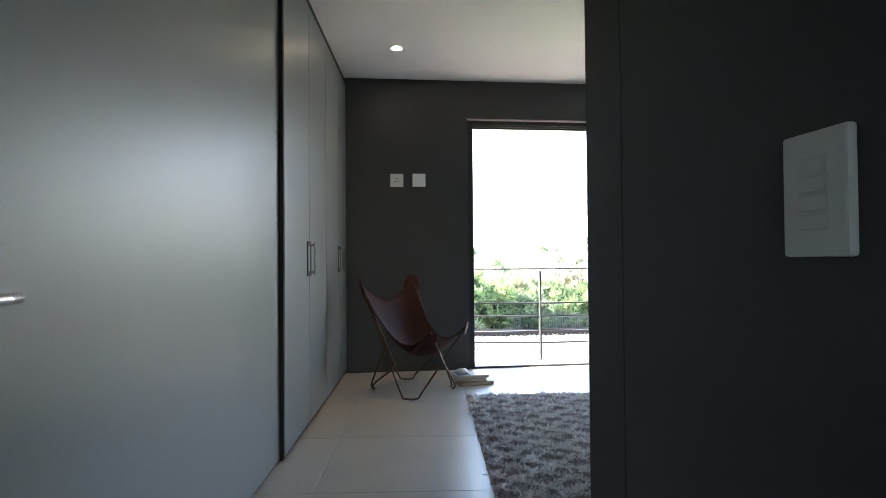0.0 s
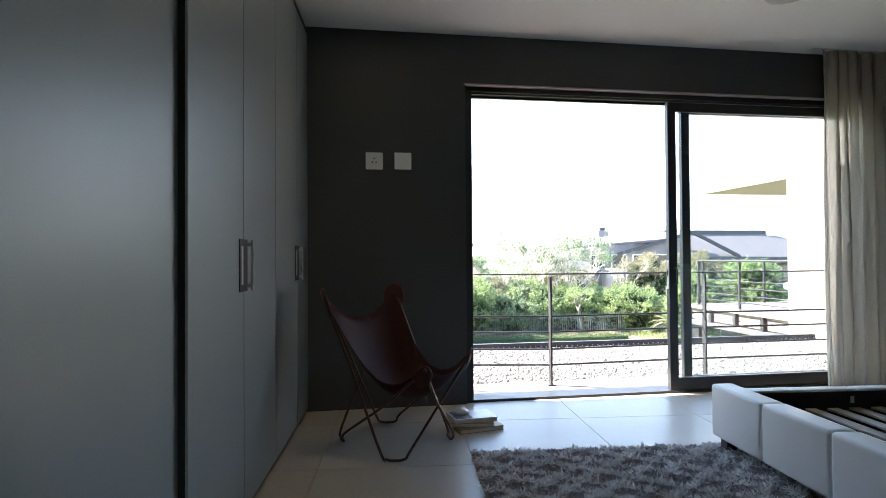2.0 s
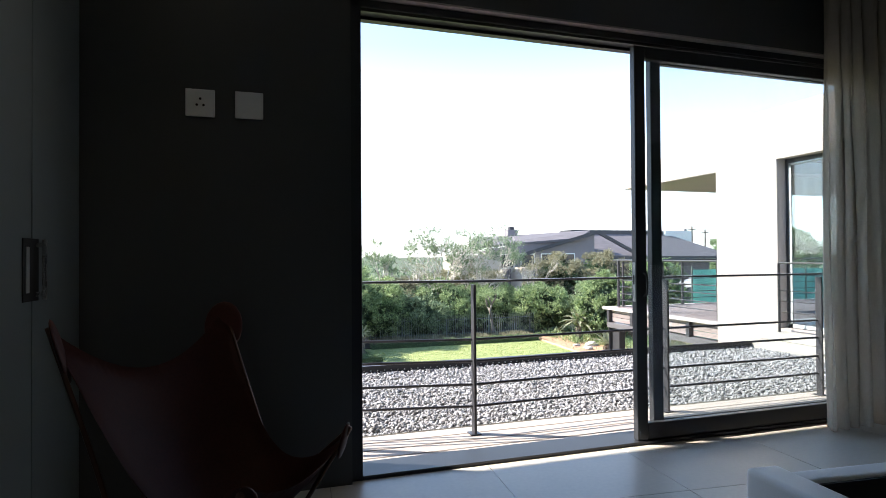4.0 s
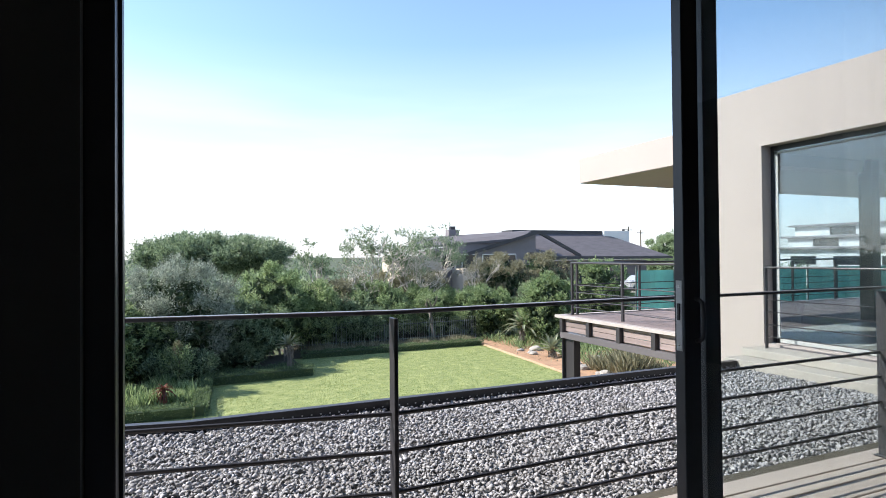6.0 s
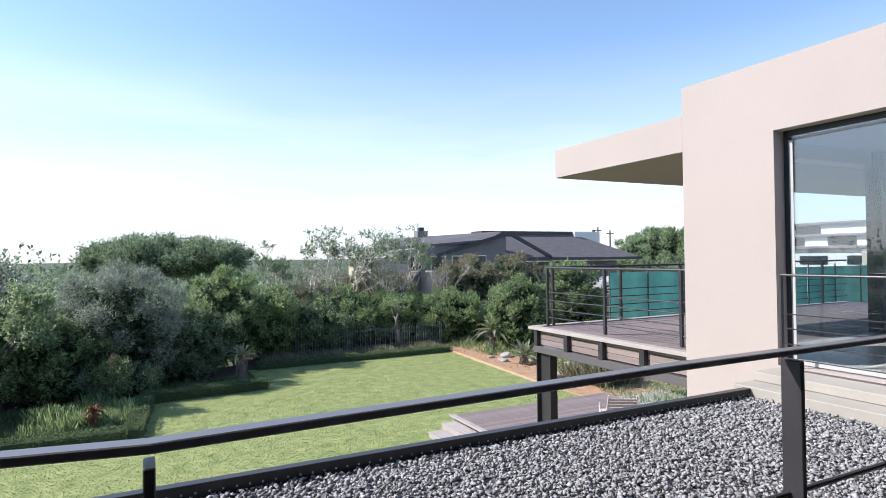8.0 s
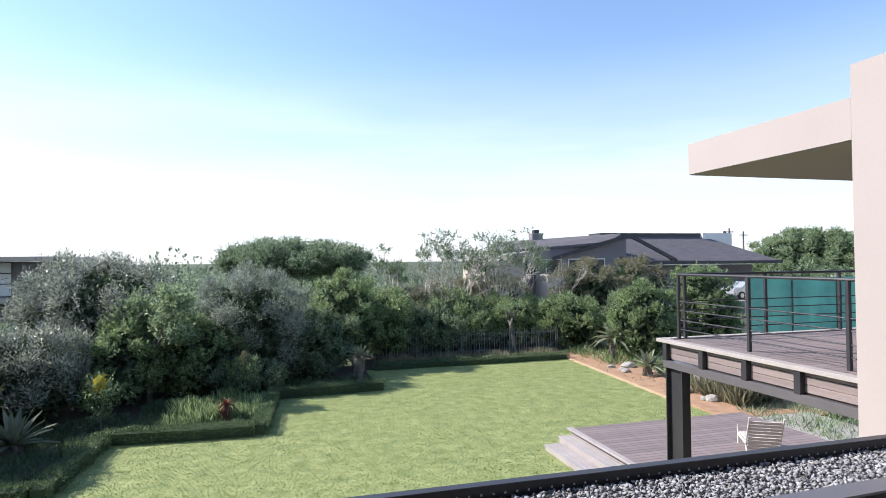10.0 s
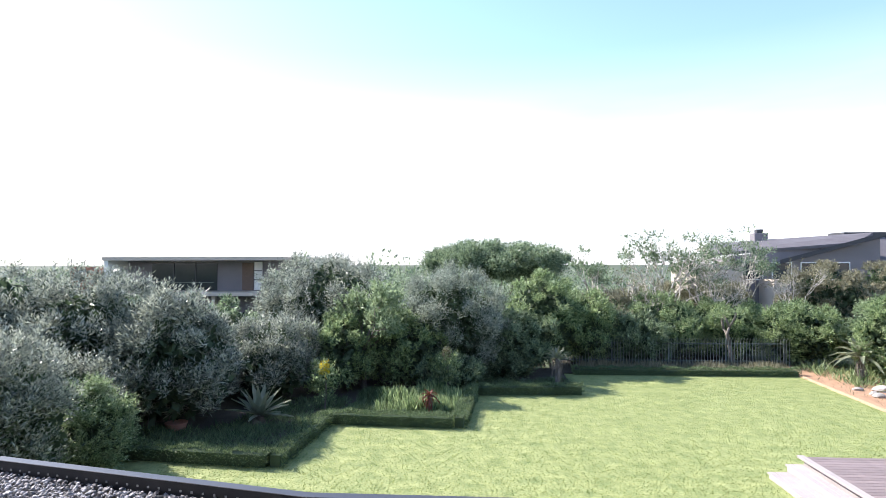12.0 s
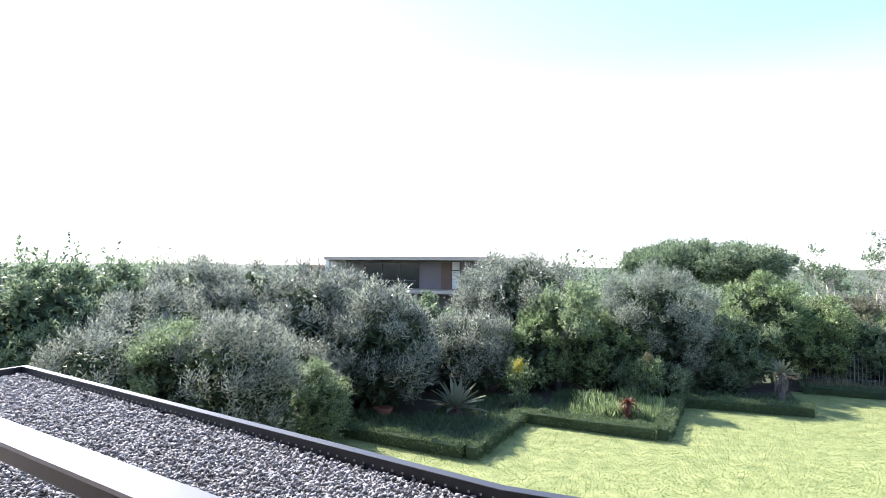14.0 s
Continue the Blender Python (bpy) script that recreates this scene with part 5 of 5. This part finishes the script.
def aloe(name, x, y, z, r, stem, n, material, seed, label, droop=0.25, dead=False):
    """A rosette of tapering curved leaves, on a stem of dead leaves where it is old."""
    rng = np.random.default_rng(seed)
    ob = thing(name, label, "aloe", (x, y, z), 0, "aloes in the borders")
    if stem:
        part("stem", tube([(0, 0, 0), (0.03, 0, stem * 0.5), (0, 0, stem)], [0.09, 0.08, 0.06], 8), M_BARK, ob)
        bm = bmesh.new()
        for k in range(40):
            a, zz = rng.uniform(0, 6.28), rng.uniform(0.1, 1) * stem
            d = Vector((math.cos(a), math.sin(a), 0))
            tube([Vector((0, 0, zz)), d * 0.16 + Vector((0, 0, zz - 0.08)), d * 0.2 + Vector((0, 0, zz - 0.32))], [0.02, 0.018, 0.003], 4, bm)
        tagged(part("dead_skirt", bm, L_RED if dead else M_BARK, ob, "hanging dry dead leaves"), kind="stuff")
    for k in range(n):
        a, up = 2.4 * k, 0.15 + 1.15 * (k / n)
        d = Vector((math.cos(a) * math.cos(up), math.sin(a) * math.cos(up), math.sin(up)))
        o = Vector((0, 0, stem))
        side = Vector((-math.sin(a), math.cos(a), 0))
        bm = bmesh.new()
        rows = []
        for s, w in ((0.05, 0.07), (0.35, 0.075), (0.7, 0.05), (1.0, 0.006)):
            c = o + d * r * s + Vector((0, 0, -droop * r * s * s * (1.2 - up * 0.5)))
            rows.append([bm.verts.new(c - side * w * r * 1.3), bm.verts.new(c + Vector((0, 0, -0.035 * r))), bm.verts.new(c + side * w * r * 1.3)])
        for p, q in zip(rows, rows[1:]):
            for j in range(2):
                bm.faces.new((p[j], p[j + 1], q[j + 1], q[j]))
        bmesh.ops.solidify(bm, geom=bm.faces[:], thickness=0.02 * r)
        part("leaf", bm, material, ob)
    return ob


aloe("aloe", 4.75, 26.6, LAWN_Z, 0.55, 0.95, 26, L_ALOE, 61, "tall aloe with a rosette above a dry stem")
aloe("aloe", 0.65, 22.5, LAWN_Z, 0.42, 0.5, 18, L_RED, 62, "reddish aloe with hanging dry leaves", 0.9, True)
aloe("aloe", -3.75, 21.1, LAWN_Z, 0.95, 0.25, 24, L_ALOE, 63, "large pale green aloe rosette in the border", 0.15)
aloe("aloe", 15.5, 27.6, LAWN_Z, 1.1, 0.95, 28, L_ALOE, 64, "large aloe with arching leaves on the bank", 0.55)
aloe("aloe", 14.9, 24.3, LAWN_Z, 0.85, 0.4, 24, L_ALOE, 65, "pale aloe rosette on the soil bank", 0.3)

rng = np.random.default_rng(91)
for k in range(16):
    own = bmesh.new()
    bmesh.ops.create_icosphere(own, subdivisions=2, radius=1)
    off = Vector(rng.uniform(-9, 9, 3))
    for v0 in own.verts:
        v0.co *= 1 + 0.35 * noise.noise(v0.co * 1.3 + off)
        v0.co.z = max(v0.co.z, -0.35)
    size = rng.uniform(0.10, 0.24)
    own.transform(Matrix.Diagonal((size * rng.uniform(0.9, 1.5), size, size * 0.7, 1)))
    rk = tagged(mesh_object("rock", own, M_STONE_SILL), "rough pale rock lying on the orange soil bank", "rock", "rocks on the soil bank")
    rk.location = (rng.uniform(14.2, 16.0), rng.uniform(19.2, 27.2), LAWN_Z + 0.04 + size * 0.2)

for x, y, z, s, name in ((-2.4, 22.6, -1.75, 0.5, "yellow"), (1.0, 25.0, -1.7, 0.5, "pale")):
    fl = thing("flowering_shrub", "slender shrub tipped with a yellow flower head" if name == "yellow" else "slender pale green shrub", "shrub", (x, y, LAWN_Z))
    part("stem", tube([(0, 0, 0), (0.04, 0.02, 0.6), (0, 0, z - LAWN_Z - 0.15)], [0.03, 0.025, 0.015], 6), M_BARK, fl)
    rng = np.random.default_rng(int(x * 10) + 50)
    v, f = sprigs([(0, 0, 0.75, 0.32, 0.32, 0.45)], 160, 0.09, rng, lift=0.8)
    array_mesh("foliage", v, f, L_GREEN, fl)
    v, f = sprigs([(0, 0, z - LAWN_Z - 0.12, 0.2 * s, 0.2 * s, 0.4 * s)], 110, 0.07, rng, lift=0.9, shell=(0.3, 1.0), shoot=0.09)
    tagged(array_mesh("flower_head", v, f, L_YELLOW if name == "yellow" else L_DRY, fl), kind="stuff")

bx = thing("clay_pot", "low terracotta pot under the shrubs", "pot", (-5.6, 20.3, LAWN_Z))
own = bmesh.new()
bmesh.ops.create_cone(own, cap_ends=True, segments=20, radius1=0.2, radius2=0.28, depth=0.24)
own.transform(Matrix.Translation((0, 0, 0.12)))
part("body", own, M_BRICK_FAR, bx)

# ---- palisade fence at the end of the lawn ----
fe = thing("garden_fence", "dark steel palisade fence with bent tops", "fence", (0, 0, LAWN_Z))
for x0, x1, y in ((5.2, 14.6, 30.6),):
    for z in (0.25, 0.95):
        part("rail", cube(x0, y - 0.02, z, x1, y + 0.02, z + 0.04), M_FENCE, fe)
    pale = bmesh.new()
    tube(smooth_path([(0, 0, 0), (0, 0, 0.9), (0, -0.02, 1.08), (0, -0.10, 1.2)], 3), 0.011, 5, pale)
    pale_mesh = bpy.data.meshes.new("pale")
    pale.to_mesh(pale_mesh)
    pale.free()
    pale_mesh.materials.append(M_PALE)
    k = 0
    while x0 + k * 0.12 < x1:
        ob = new("pale", pale_mesh)
        ob.parent = fe
        ob.location = (x0 + k * 0.12, y - 0.03, 0)
        k += 1
    for j in range(5):
        part("post", cube(x0 + j * 2.3 - 0.03, y + 0.021, 0, x0 + j * 2.3 + 0.03, y + 0.08, 1.15), M_FENCE, fe)

# ---- green shade-net fence ----
nf = thing("net_fence", "green shade-net fence on steel posts", "fence", (20.1, 25.25, LAWN_Z), -3)
for k in range(14):
    bm = bmesh.new()
    vs = [[bm.verts.new((2.2 * k + 2.2 * i / 8, 0.03 * math.sin(i * 1.3 + k), 3.45 * j)) for i in range(9)] for j in (0, 1)]
    for i in range(8):
        bm.faces.new((vs[0][i], vs[0][i + 1], vs[1][i + 1], vs[1][i]))
    bmesh.ops.solidify(bm, geom=bm.faces[:], thickness=0.01)
    part("net_panel", bm, M_NET, nf)
    part("post", tube([(2.2 * k, -0.06, 0), (2.2 * k, -0.06, 3.6)], 0.035, 8), M_FENCE, nf)
n2 = thing("net_screen", "small green shade-net screen behind the scrub", "screen", (24.3, 39.8, LAWN_Z))
part("net_panel", cube(0, 0, 0.4, 1.8, 0.03, 2.8), M_NET, n2)
part("post", cube(-0.06, -0.05, 0, 0.0, 0.02, 2.9), M_FENCE, n2)
part("post", cube(1.8, -0.05, 0, 1.86, 0.02, 2.9), M_FENCE, n2)

# ---- neighbouring houses ----
h1 = thing("neighbour_house", "low house with grey slate roofs and a chimney", "house", (0, 0, -3.1), 0, "neighbouring houses")
Z1 = 3.1


def prism(pts, dz, bm=None):
    """A sloping slab from four corners, dz thick."""
    own = bmesh.new()
    lo = [own.verts.new(p) for p in pts]
    hi = [own.verts.new((p[0], p[1], p[2] + dz)) for p in pts]
    own.faces.new(lo[::-1])
    own.faces.new(hi)
    for k in range(len(pts)):
        own.faces.new((lo[k], lo[(k + 1) % len(pts)], hi[(k + 1) % len(pts)], hi[k]))
    return join(bm, own)


part("wall", cube(31.5, 50.8, 0, 44.5, 56, 0.6 + Z1), M_HOUSE_GREY, h1)
part("roof", prism([(29.8, 49.0, 0.95 + Z1), (46.2, 49.0, 0.75 + Z1), (41.0, 53.0, 3.1 + Z1), (29.7, 53.0, 3.1 + Z1)], 0.16), M_ROOF, h1)
part("ridge_box", cube(29.9, 52.9, 3.0 + Z1, 40.6, 55.0, 3.6 + Z1), M_ROOF_DARK, h1)
part("parapet", cube(40.61, 52.6, 2.2 + Z1, 43.9, 55.0, 3.6 + Z1), M_HOUSE_WHITE, h1)
part("flue", cube(43.95, 53.6, 1.5 + Z1, 44.15, 53.8, 3.85 + Z1), M_ROOF_DARK, h1)
part("fascia", cube(29.8, 48.93, 0.72 + Z1, 46.2, 49.0, 0.98 + Z1), M_ROOF_DARK, h1)
part("roof", prism([(18.8, 50.0, 1.75 + Z1), (28.5, 49.0, 2.5 + Z1), (30.5, 50.5, 3.25 + Z1), (20.0, 54.0, 2.6 + Z1)], 0.2), M_ROOF, h1)
part("gable_board", prism([(23.2, 49.0, 1.15 + Z1), (30.4, 49.0, 3.1 + Z1), (30.6, 49.25, 3.1 + Z1), (23.4, 49.25, 1.15 + Z1)], 0.3), M_ROOF_DARK, h1)
part("gable_board", prism([(30.4, 49.0, 3.1 + Z1), (35.0, 49.0, 0.9 + Z1), (35.0, 49.25, 0.9 + Z1), (30.4, 49.25, 3.1 + Z1)], 0.3), M_ROOF_DARK, h1)
own = bmesh.new()
gw = [own.verts.new((x, y, z + Z1)) for y in (49.6, 50.35) for x, z in ((20.2, -2.0), (30.4, -2.0), (30.4, 3.0), (29.2, 2.7), (20.2, 1.75))]
own.faces.new(gw[:5])
own.faces.new(gw[5:][::-1])
for k in range(5):
    own.faces.new((gw[k], gw[5 + k], gw[5 + (k + 1) % 5], gw[(k + 1) % 5]))
bmesh.ops.recalc_face_normals(own, faces=own.faces[:])
part("gable_wall", own, M_HOUSE_GREY, h1)
part("wall", cube(17.2, 48.4, 0, 20.6, 54, 1.2 + Z1), M_HOUSE_WARM, h1)
part("wall", cube(20.6, 50.4, 0, 31.4, 54, 1.6 + Z1), M_HOUSE_GREY, h1)
part("wall", cube(22.0, 47.4, 0, 22.9, 50.3, 0.1 + Z1), M_HOUSE_WARM, h1)
ck = part("chimney", cube(23.1, 52.6, 1.5 + Z1, 24.1, 53.4, 3.55 + Z1, 0.02), M_HOUSE_GREY, h1)
part("chimney_pot", cube(23.35, 52.8, 3.552 + Z1, 23.85, 53.2, 3.85 + Z1), M_ROOF_DARK, ck)
for x in (20.9, 22.9, 24.9, 26.9):
    w = part("window", cube(x, 49.53, 0.0 + Z1, x + 1.4, 49.595, 1.3 + Z1), M_PLASTIC, h1)
    part("pane", cube(x + 0.08, 49.50, 0.08 + Z1, x + 1.32, 49.529, 1.22 + Z1), M_WINDARK, w)
for x in (33.0, 36.0, 39.0):
    w = part("window", cube(x, 50.73, -1.4 + Z1, x + 2.2, 50.795, 0.3 + Z1), M_ROOF_DARK, h1)
    part("pane", cube(x + 0.08, 50.70, -1.3 + Z1, x + 2.12, 50.729, 0.2 + Z1), M_WINDARK, w)

h2 = thing("flat_roofed_house", "dark two-storey flat-roofed house behind the shrubs", "house", (0, 0, -3.1), 0, "neighbouring houses")
part("wall", cube(-29.8, 56.5, 0, -14.0, 64.0, 1.5 + Z1), M_HOUSE_GREY, h2)
part("roof", cube(-30.4, 53.7, 1.55 + Z1, -13.6, 64.2, 1.85 + Z1), M_HOUSE_WARM, h2)
part("wall", cube(-30.3, 53.8, 0, -29.9, 64.0, 1.549 + Z1), M_HOUSE_WHITE, h2)
part("balcony", cube(-29.8, 53.6, -1.45 + Z1, -14.0, 56.49, -1.15 + Z1), M_HOUSE_WARM, h2)
part("wall", cube(-29.8, 54.6, 0, -24.0, 56.4, -1.46 + Z1), M_HOUSE_GREY, h2)
w = part("window", cube(-19.2, 56.40, -1.1 + Z1, -18.2, 56.49, 1.35 + Z1), M_WOOD_DOOR, h2)
w = part("window", cube(-18.05, 56.30, -1.05 + Z1, -17.35, 56.39, 1.4 + Z1), M_HOUSE_WHITE, h2)
for z in (-0.2, 0.6):
    part("glazing_bar", cube(-18.05, 56.26, z + Z1, -17.35, 56.299, z + 0.08 + Z1), M_ROOF_DARK, w)
w = part("window", cube(-27.5, 56.40, -1.1 + Z1, -21.5, 56.49, 1.3 + Z1), M_WINDARK, h2)
for x in (-25.5, -23.5):
    part("mullion", cube(x, 56.35, -1.1 + Z1, x + 0.08, 56.399, 1.3 + Z1), M_ROOF_DARK, w)
for x in (-20.8, -15.2):
    part("pillar", cube(x, 53.9, 0, x + 0.3, 54.2, -1.451 + Z1), M_HOUSE_WARM, h2)
part("balustrade", cube(-29.8, 53.62, -0.35 + Z1, -20.5, 53.66, -0.3 + Z1), M_FENCE, h2)
sc = thing("brick_shell", "unfinished red brick wall with a steel railing on top", "building", (-33.8, 54.5, -3.1))
part("wall", cube(0, 0, 0, 3.3, 3, 1.0 + Z1), M_BRICK_FAR, sc)
for x in (0.05, 1.1, 2.2, 3.2):
    part("post", tube([(x, 0.05, 1.0 + Z1), (x, 0.05, 1.75 + Z1)], 0.03, 6), M_FENCE, sc)
part("rail", tube([(0, 0.05, 1.6 + Z1), (3.3, 0.05, 1.6 + Z1)], 0.025, 6), M_FENCE, sc)

h3 = thing("white_house", "far white modern house with stepped terraces and flat roofs", "house", (54, 34, -3.1), 0, "neighbouring houses")
for x, y0, y1, z0, z1 in ((0, -4, 9, 0, 4.6), (2.5, -2, 10, 4.6, 5.7), (5.0, 1, 11, 5.7, 6.9)):
    part("wall", cube(x, y0, z0, 13, y1, z1), M_HOUSE_WHITE, h3)
    part("roof", cube(x - 0.5, y0 - 0.4, z1, 13.2, y1 + 0.4, z1 + 0.18), M_HOUSE_GREY, h3)
for x, y, z in ((0, -2.5, 3.2), (0, 1.5, 3.2), (0, 5.5, 3.2), (2.5, 0.5, 4.85), (2.5, 5.0, 4.85), (5.0, 5.0, 6.0)):
    w = part("window", cube(x - 0.06, y, z, x - 0.005, y + 2.4, z + 0.75), M_ROOF_DARK, h3)
    part("pane", cube(x - 0.09, y + 0.08, z + 0.07, x - 0.061, y + 2.32, z + 0.68), M_WINDARK, w)
gw = thing("boundary_wall", "low peach plastered boundary wall with a pale coping", "wall", (38, 20, -3.1), 38)
part("wall", cube(0, 0, 0, 22, 0.25, 4.35), M_HOUSE_WARM, gw)
part("coping", cube(-0.05, -0.06, 4.351, 22.05, 0.31, 4.45, 0.01), M_STONE_SILL, gw)
for x, y, z in ((61.7, 73.0, 5.3), (64.5, 73.5, 4.9)):
    up = thing("utility_pole", "far thin timber utility pole with a crossarm", "pole", (x, y, -3.16), 0, "utility poles")
    part("pole", tube([(0, 0, 0), (0, 0, z + 3.16)], [0.16, 0.10], 8), M_BARK, up)
    part("crossarm", cube(-0.7, -0.06, z + 2.6, 0.7, 0.06, z + 2.72), M_BARK, up)

# parked vehicles glimpsed through the planting
def car(x, y, z, rz, label):
    ob = thing("car", label, "car", (x, y, z), rz)
    prof = [(-2.1, 0.35), (-2.1, 0.85), (-1.9, 0.95), (-1.2, 1.0), (-0.6, 1.42), (0.9, 1.42), (1.55, 1.0), (2.1, 0.9), (2.15, 0.35)]
    bm = bmesh.new()
    l = [bm.verts.new((p[0], -0.8, p[1])) for p in prof]
    r = [bm.verts.new((p[0], 0.8, p[1])) for p in prof]
    bm.faces.new(l)
    bm.faces.new(r[::-1])
    for k in range(len(prof)):
        bm.faces.new((l[k], r[k], r[(k + 1) % len(prof)], l[(k + 1) % len(prof)]))
    bmesh.ops.recalc_face_normals(bm, faces=bm.faces[:])
    bmesh.ops.bevel(bm, geom=bm.edges[:], offset=0.07, segments=2, affect="EDGES")
    part("body", bm, M_CAR, ob, smooth=False)
    for sy in (-0.812, 0.80):
        part("side_window", cube(-0.75, sy, 1.03, 1.05, sy + 0.012, 1.33), M_WINDARK, ob)
        for sx in (-1.35, 1.35):
            own = join(None, disc(0, 0, 0, 0.33, 0.2, seg=20), Matrix.Translation((sx, sy * 0.95, 0.33)) @ pose(0, 0, 0, 90))
            wh = part("wheel", own, M_RUBBER, ob)
            part("rim", join(None, disc(0, 0, 0, 0.2, 0.215, seg=16), Matrix.Translation((sx, sy * 0.95, 0.33)) @ pose(0, 0, 0, 90)), M_CHROME, wh)
    return ob


car(-2.2, 31.2, LAWN_Z - 0.1, 15, "silver parked car half hidden by shrubs")
car(39.8, 46.5, -2.2, 5, "white parked car behind the deck")
structure("parking_bank", cube(36.0, 44.5, -3.15, 44.0, 48.5, -2.2), M_STONE_SILL, "pale raised drive", "drive")
hut = thing("garden_store", "small mauve-grey plastered store among the shrubs", "shed", (-4.6, 32.0, LAWN_Z - 0.1))
part("wall", cube(0, 0, 0, 1.5, 1.2, 1.35), M_HOUSE_WHITE, hut)
part("roof", cube(-0.1, -0.1, 1.351, 1.6, 1.3, 1.45), M_ROOF_DARK, hut)

# ---- repeated pieces: tiles and deck boards ----
ang = radians(TURN)
for i in range(-4, 8):
    for j in range(-6, 4):
        lx, ly = (i + 0.5) * TILE, (j + 0.5) * TILE
        x = 0.81 + 0.03 + lx * math.cos(ang) - ly * math.sin(ang)
        y = 4.33 + lx * math.sin(ang) + ly * math.cos(ang)
        if not (-1.2 < x < 6.2 and -1.6 < y < 6.1):
            continue
        if y > 5.12:            # cut along the door track
            own = bmesh.new()
            own.from_mesh(tile_mesh)
            own.transform(pose(x, y, 0, 0, 0, TURN))
            bmesh.ops.bisect_plane(own, geom=own.verts[:] + own.edges[:] + own.faces[:], plane_co=(0, 5.618, 0), plane_no=(0, 1, 0), clear_outer=True)
            if own.faces:
                part("tile", own, M_TILE, floor)
            else:
                own.free()
            continue
        ob = new("tile", tile_mesh)
        ob.parent = floor
        ob.matrix_world = pose(x, y, 0, 0, 0, TURN)


def boards(parent, x0, y0, x1, y1, z, width, gap, along_x, material, th=0.028):
    own = cube(-0.5, -width / 2, -th, 0.5, width / 2, 0, 0.003) if along_x else cube(-width / 2, -0.5, -th, width / 2, 0.5, 0, 0.003)
    me = bpy.data.meshes.new("board")
    own.to_mesh(me)
    own.free()
    me.materials.append(material)
    n = int(((y1 - y0) if along_x else (x1 - x0)) / (width + gap))
    for k in range(n):
        ob = new("board", me)
        ob.parent = parent
        c = (k + 0.5) * (width + gap)
        if along_x:
            ob.matrix_world = Matrix.Translation(((x0 + x1) / 2, y0 + c, z)) @ Matrix.Diagonal((x1 - x0, 1, 1, 1))
        else:
            ob.matrix_world = Matrix.Translation((x0 + c, (y0 + y1) / 2, z)) @ Matrix.Diagonal((1, y1 - y0, 1, 1))


bd = thing("balcony_deck", "weathered grey timber balcony boards", "deck", kind="structure")
boards(bd, LEFT_END, WALL_OUT + 0.025, 6.98, 6.56, -0.04, 0.124, 0.010, True, M_DECK)
boards(dk, DX + 0.145, 10.3, 17.0, DY - 0.145, -0.003, 0.115, 0.006, True, M_DECK_X)
boards(ld, 8.68, 10.3, 13.4, 18.3, LOW_Z, 0.135, 0.006, True, M_DECK_X)
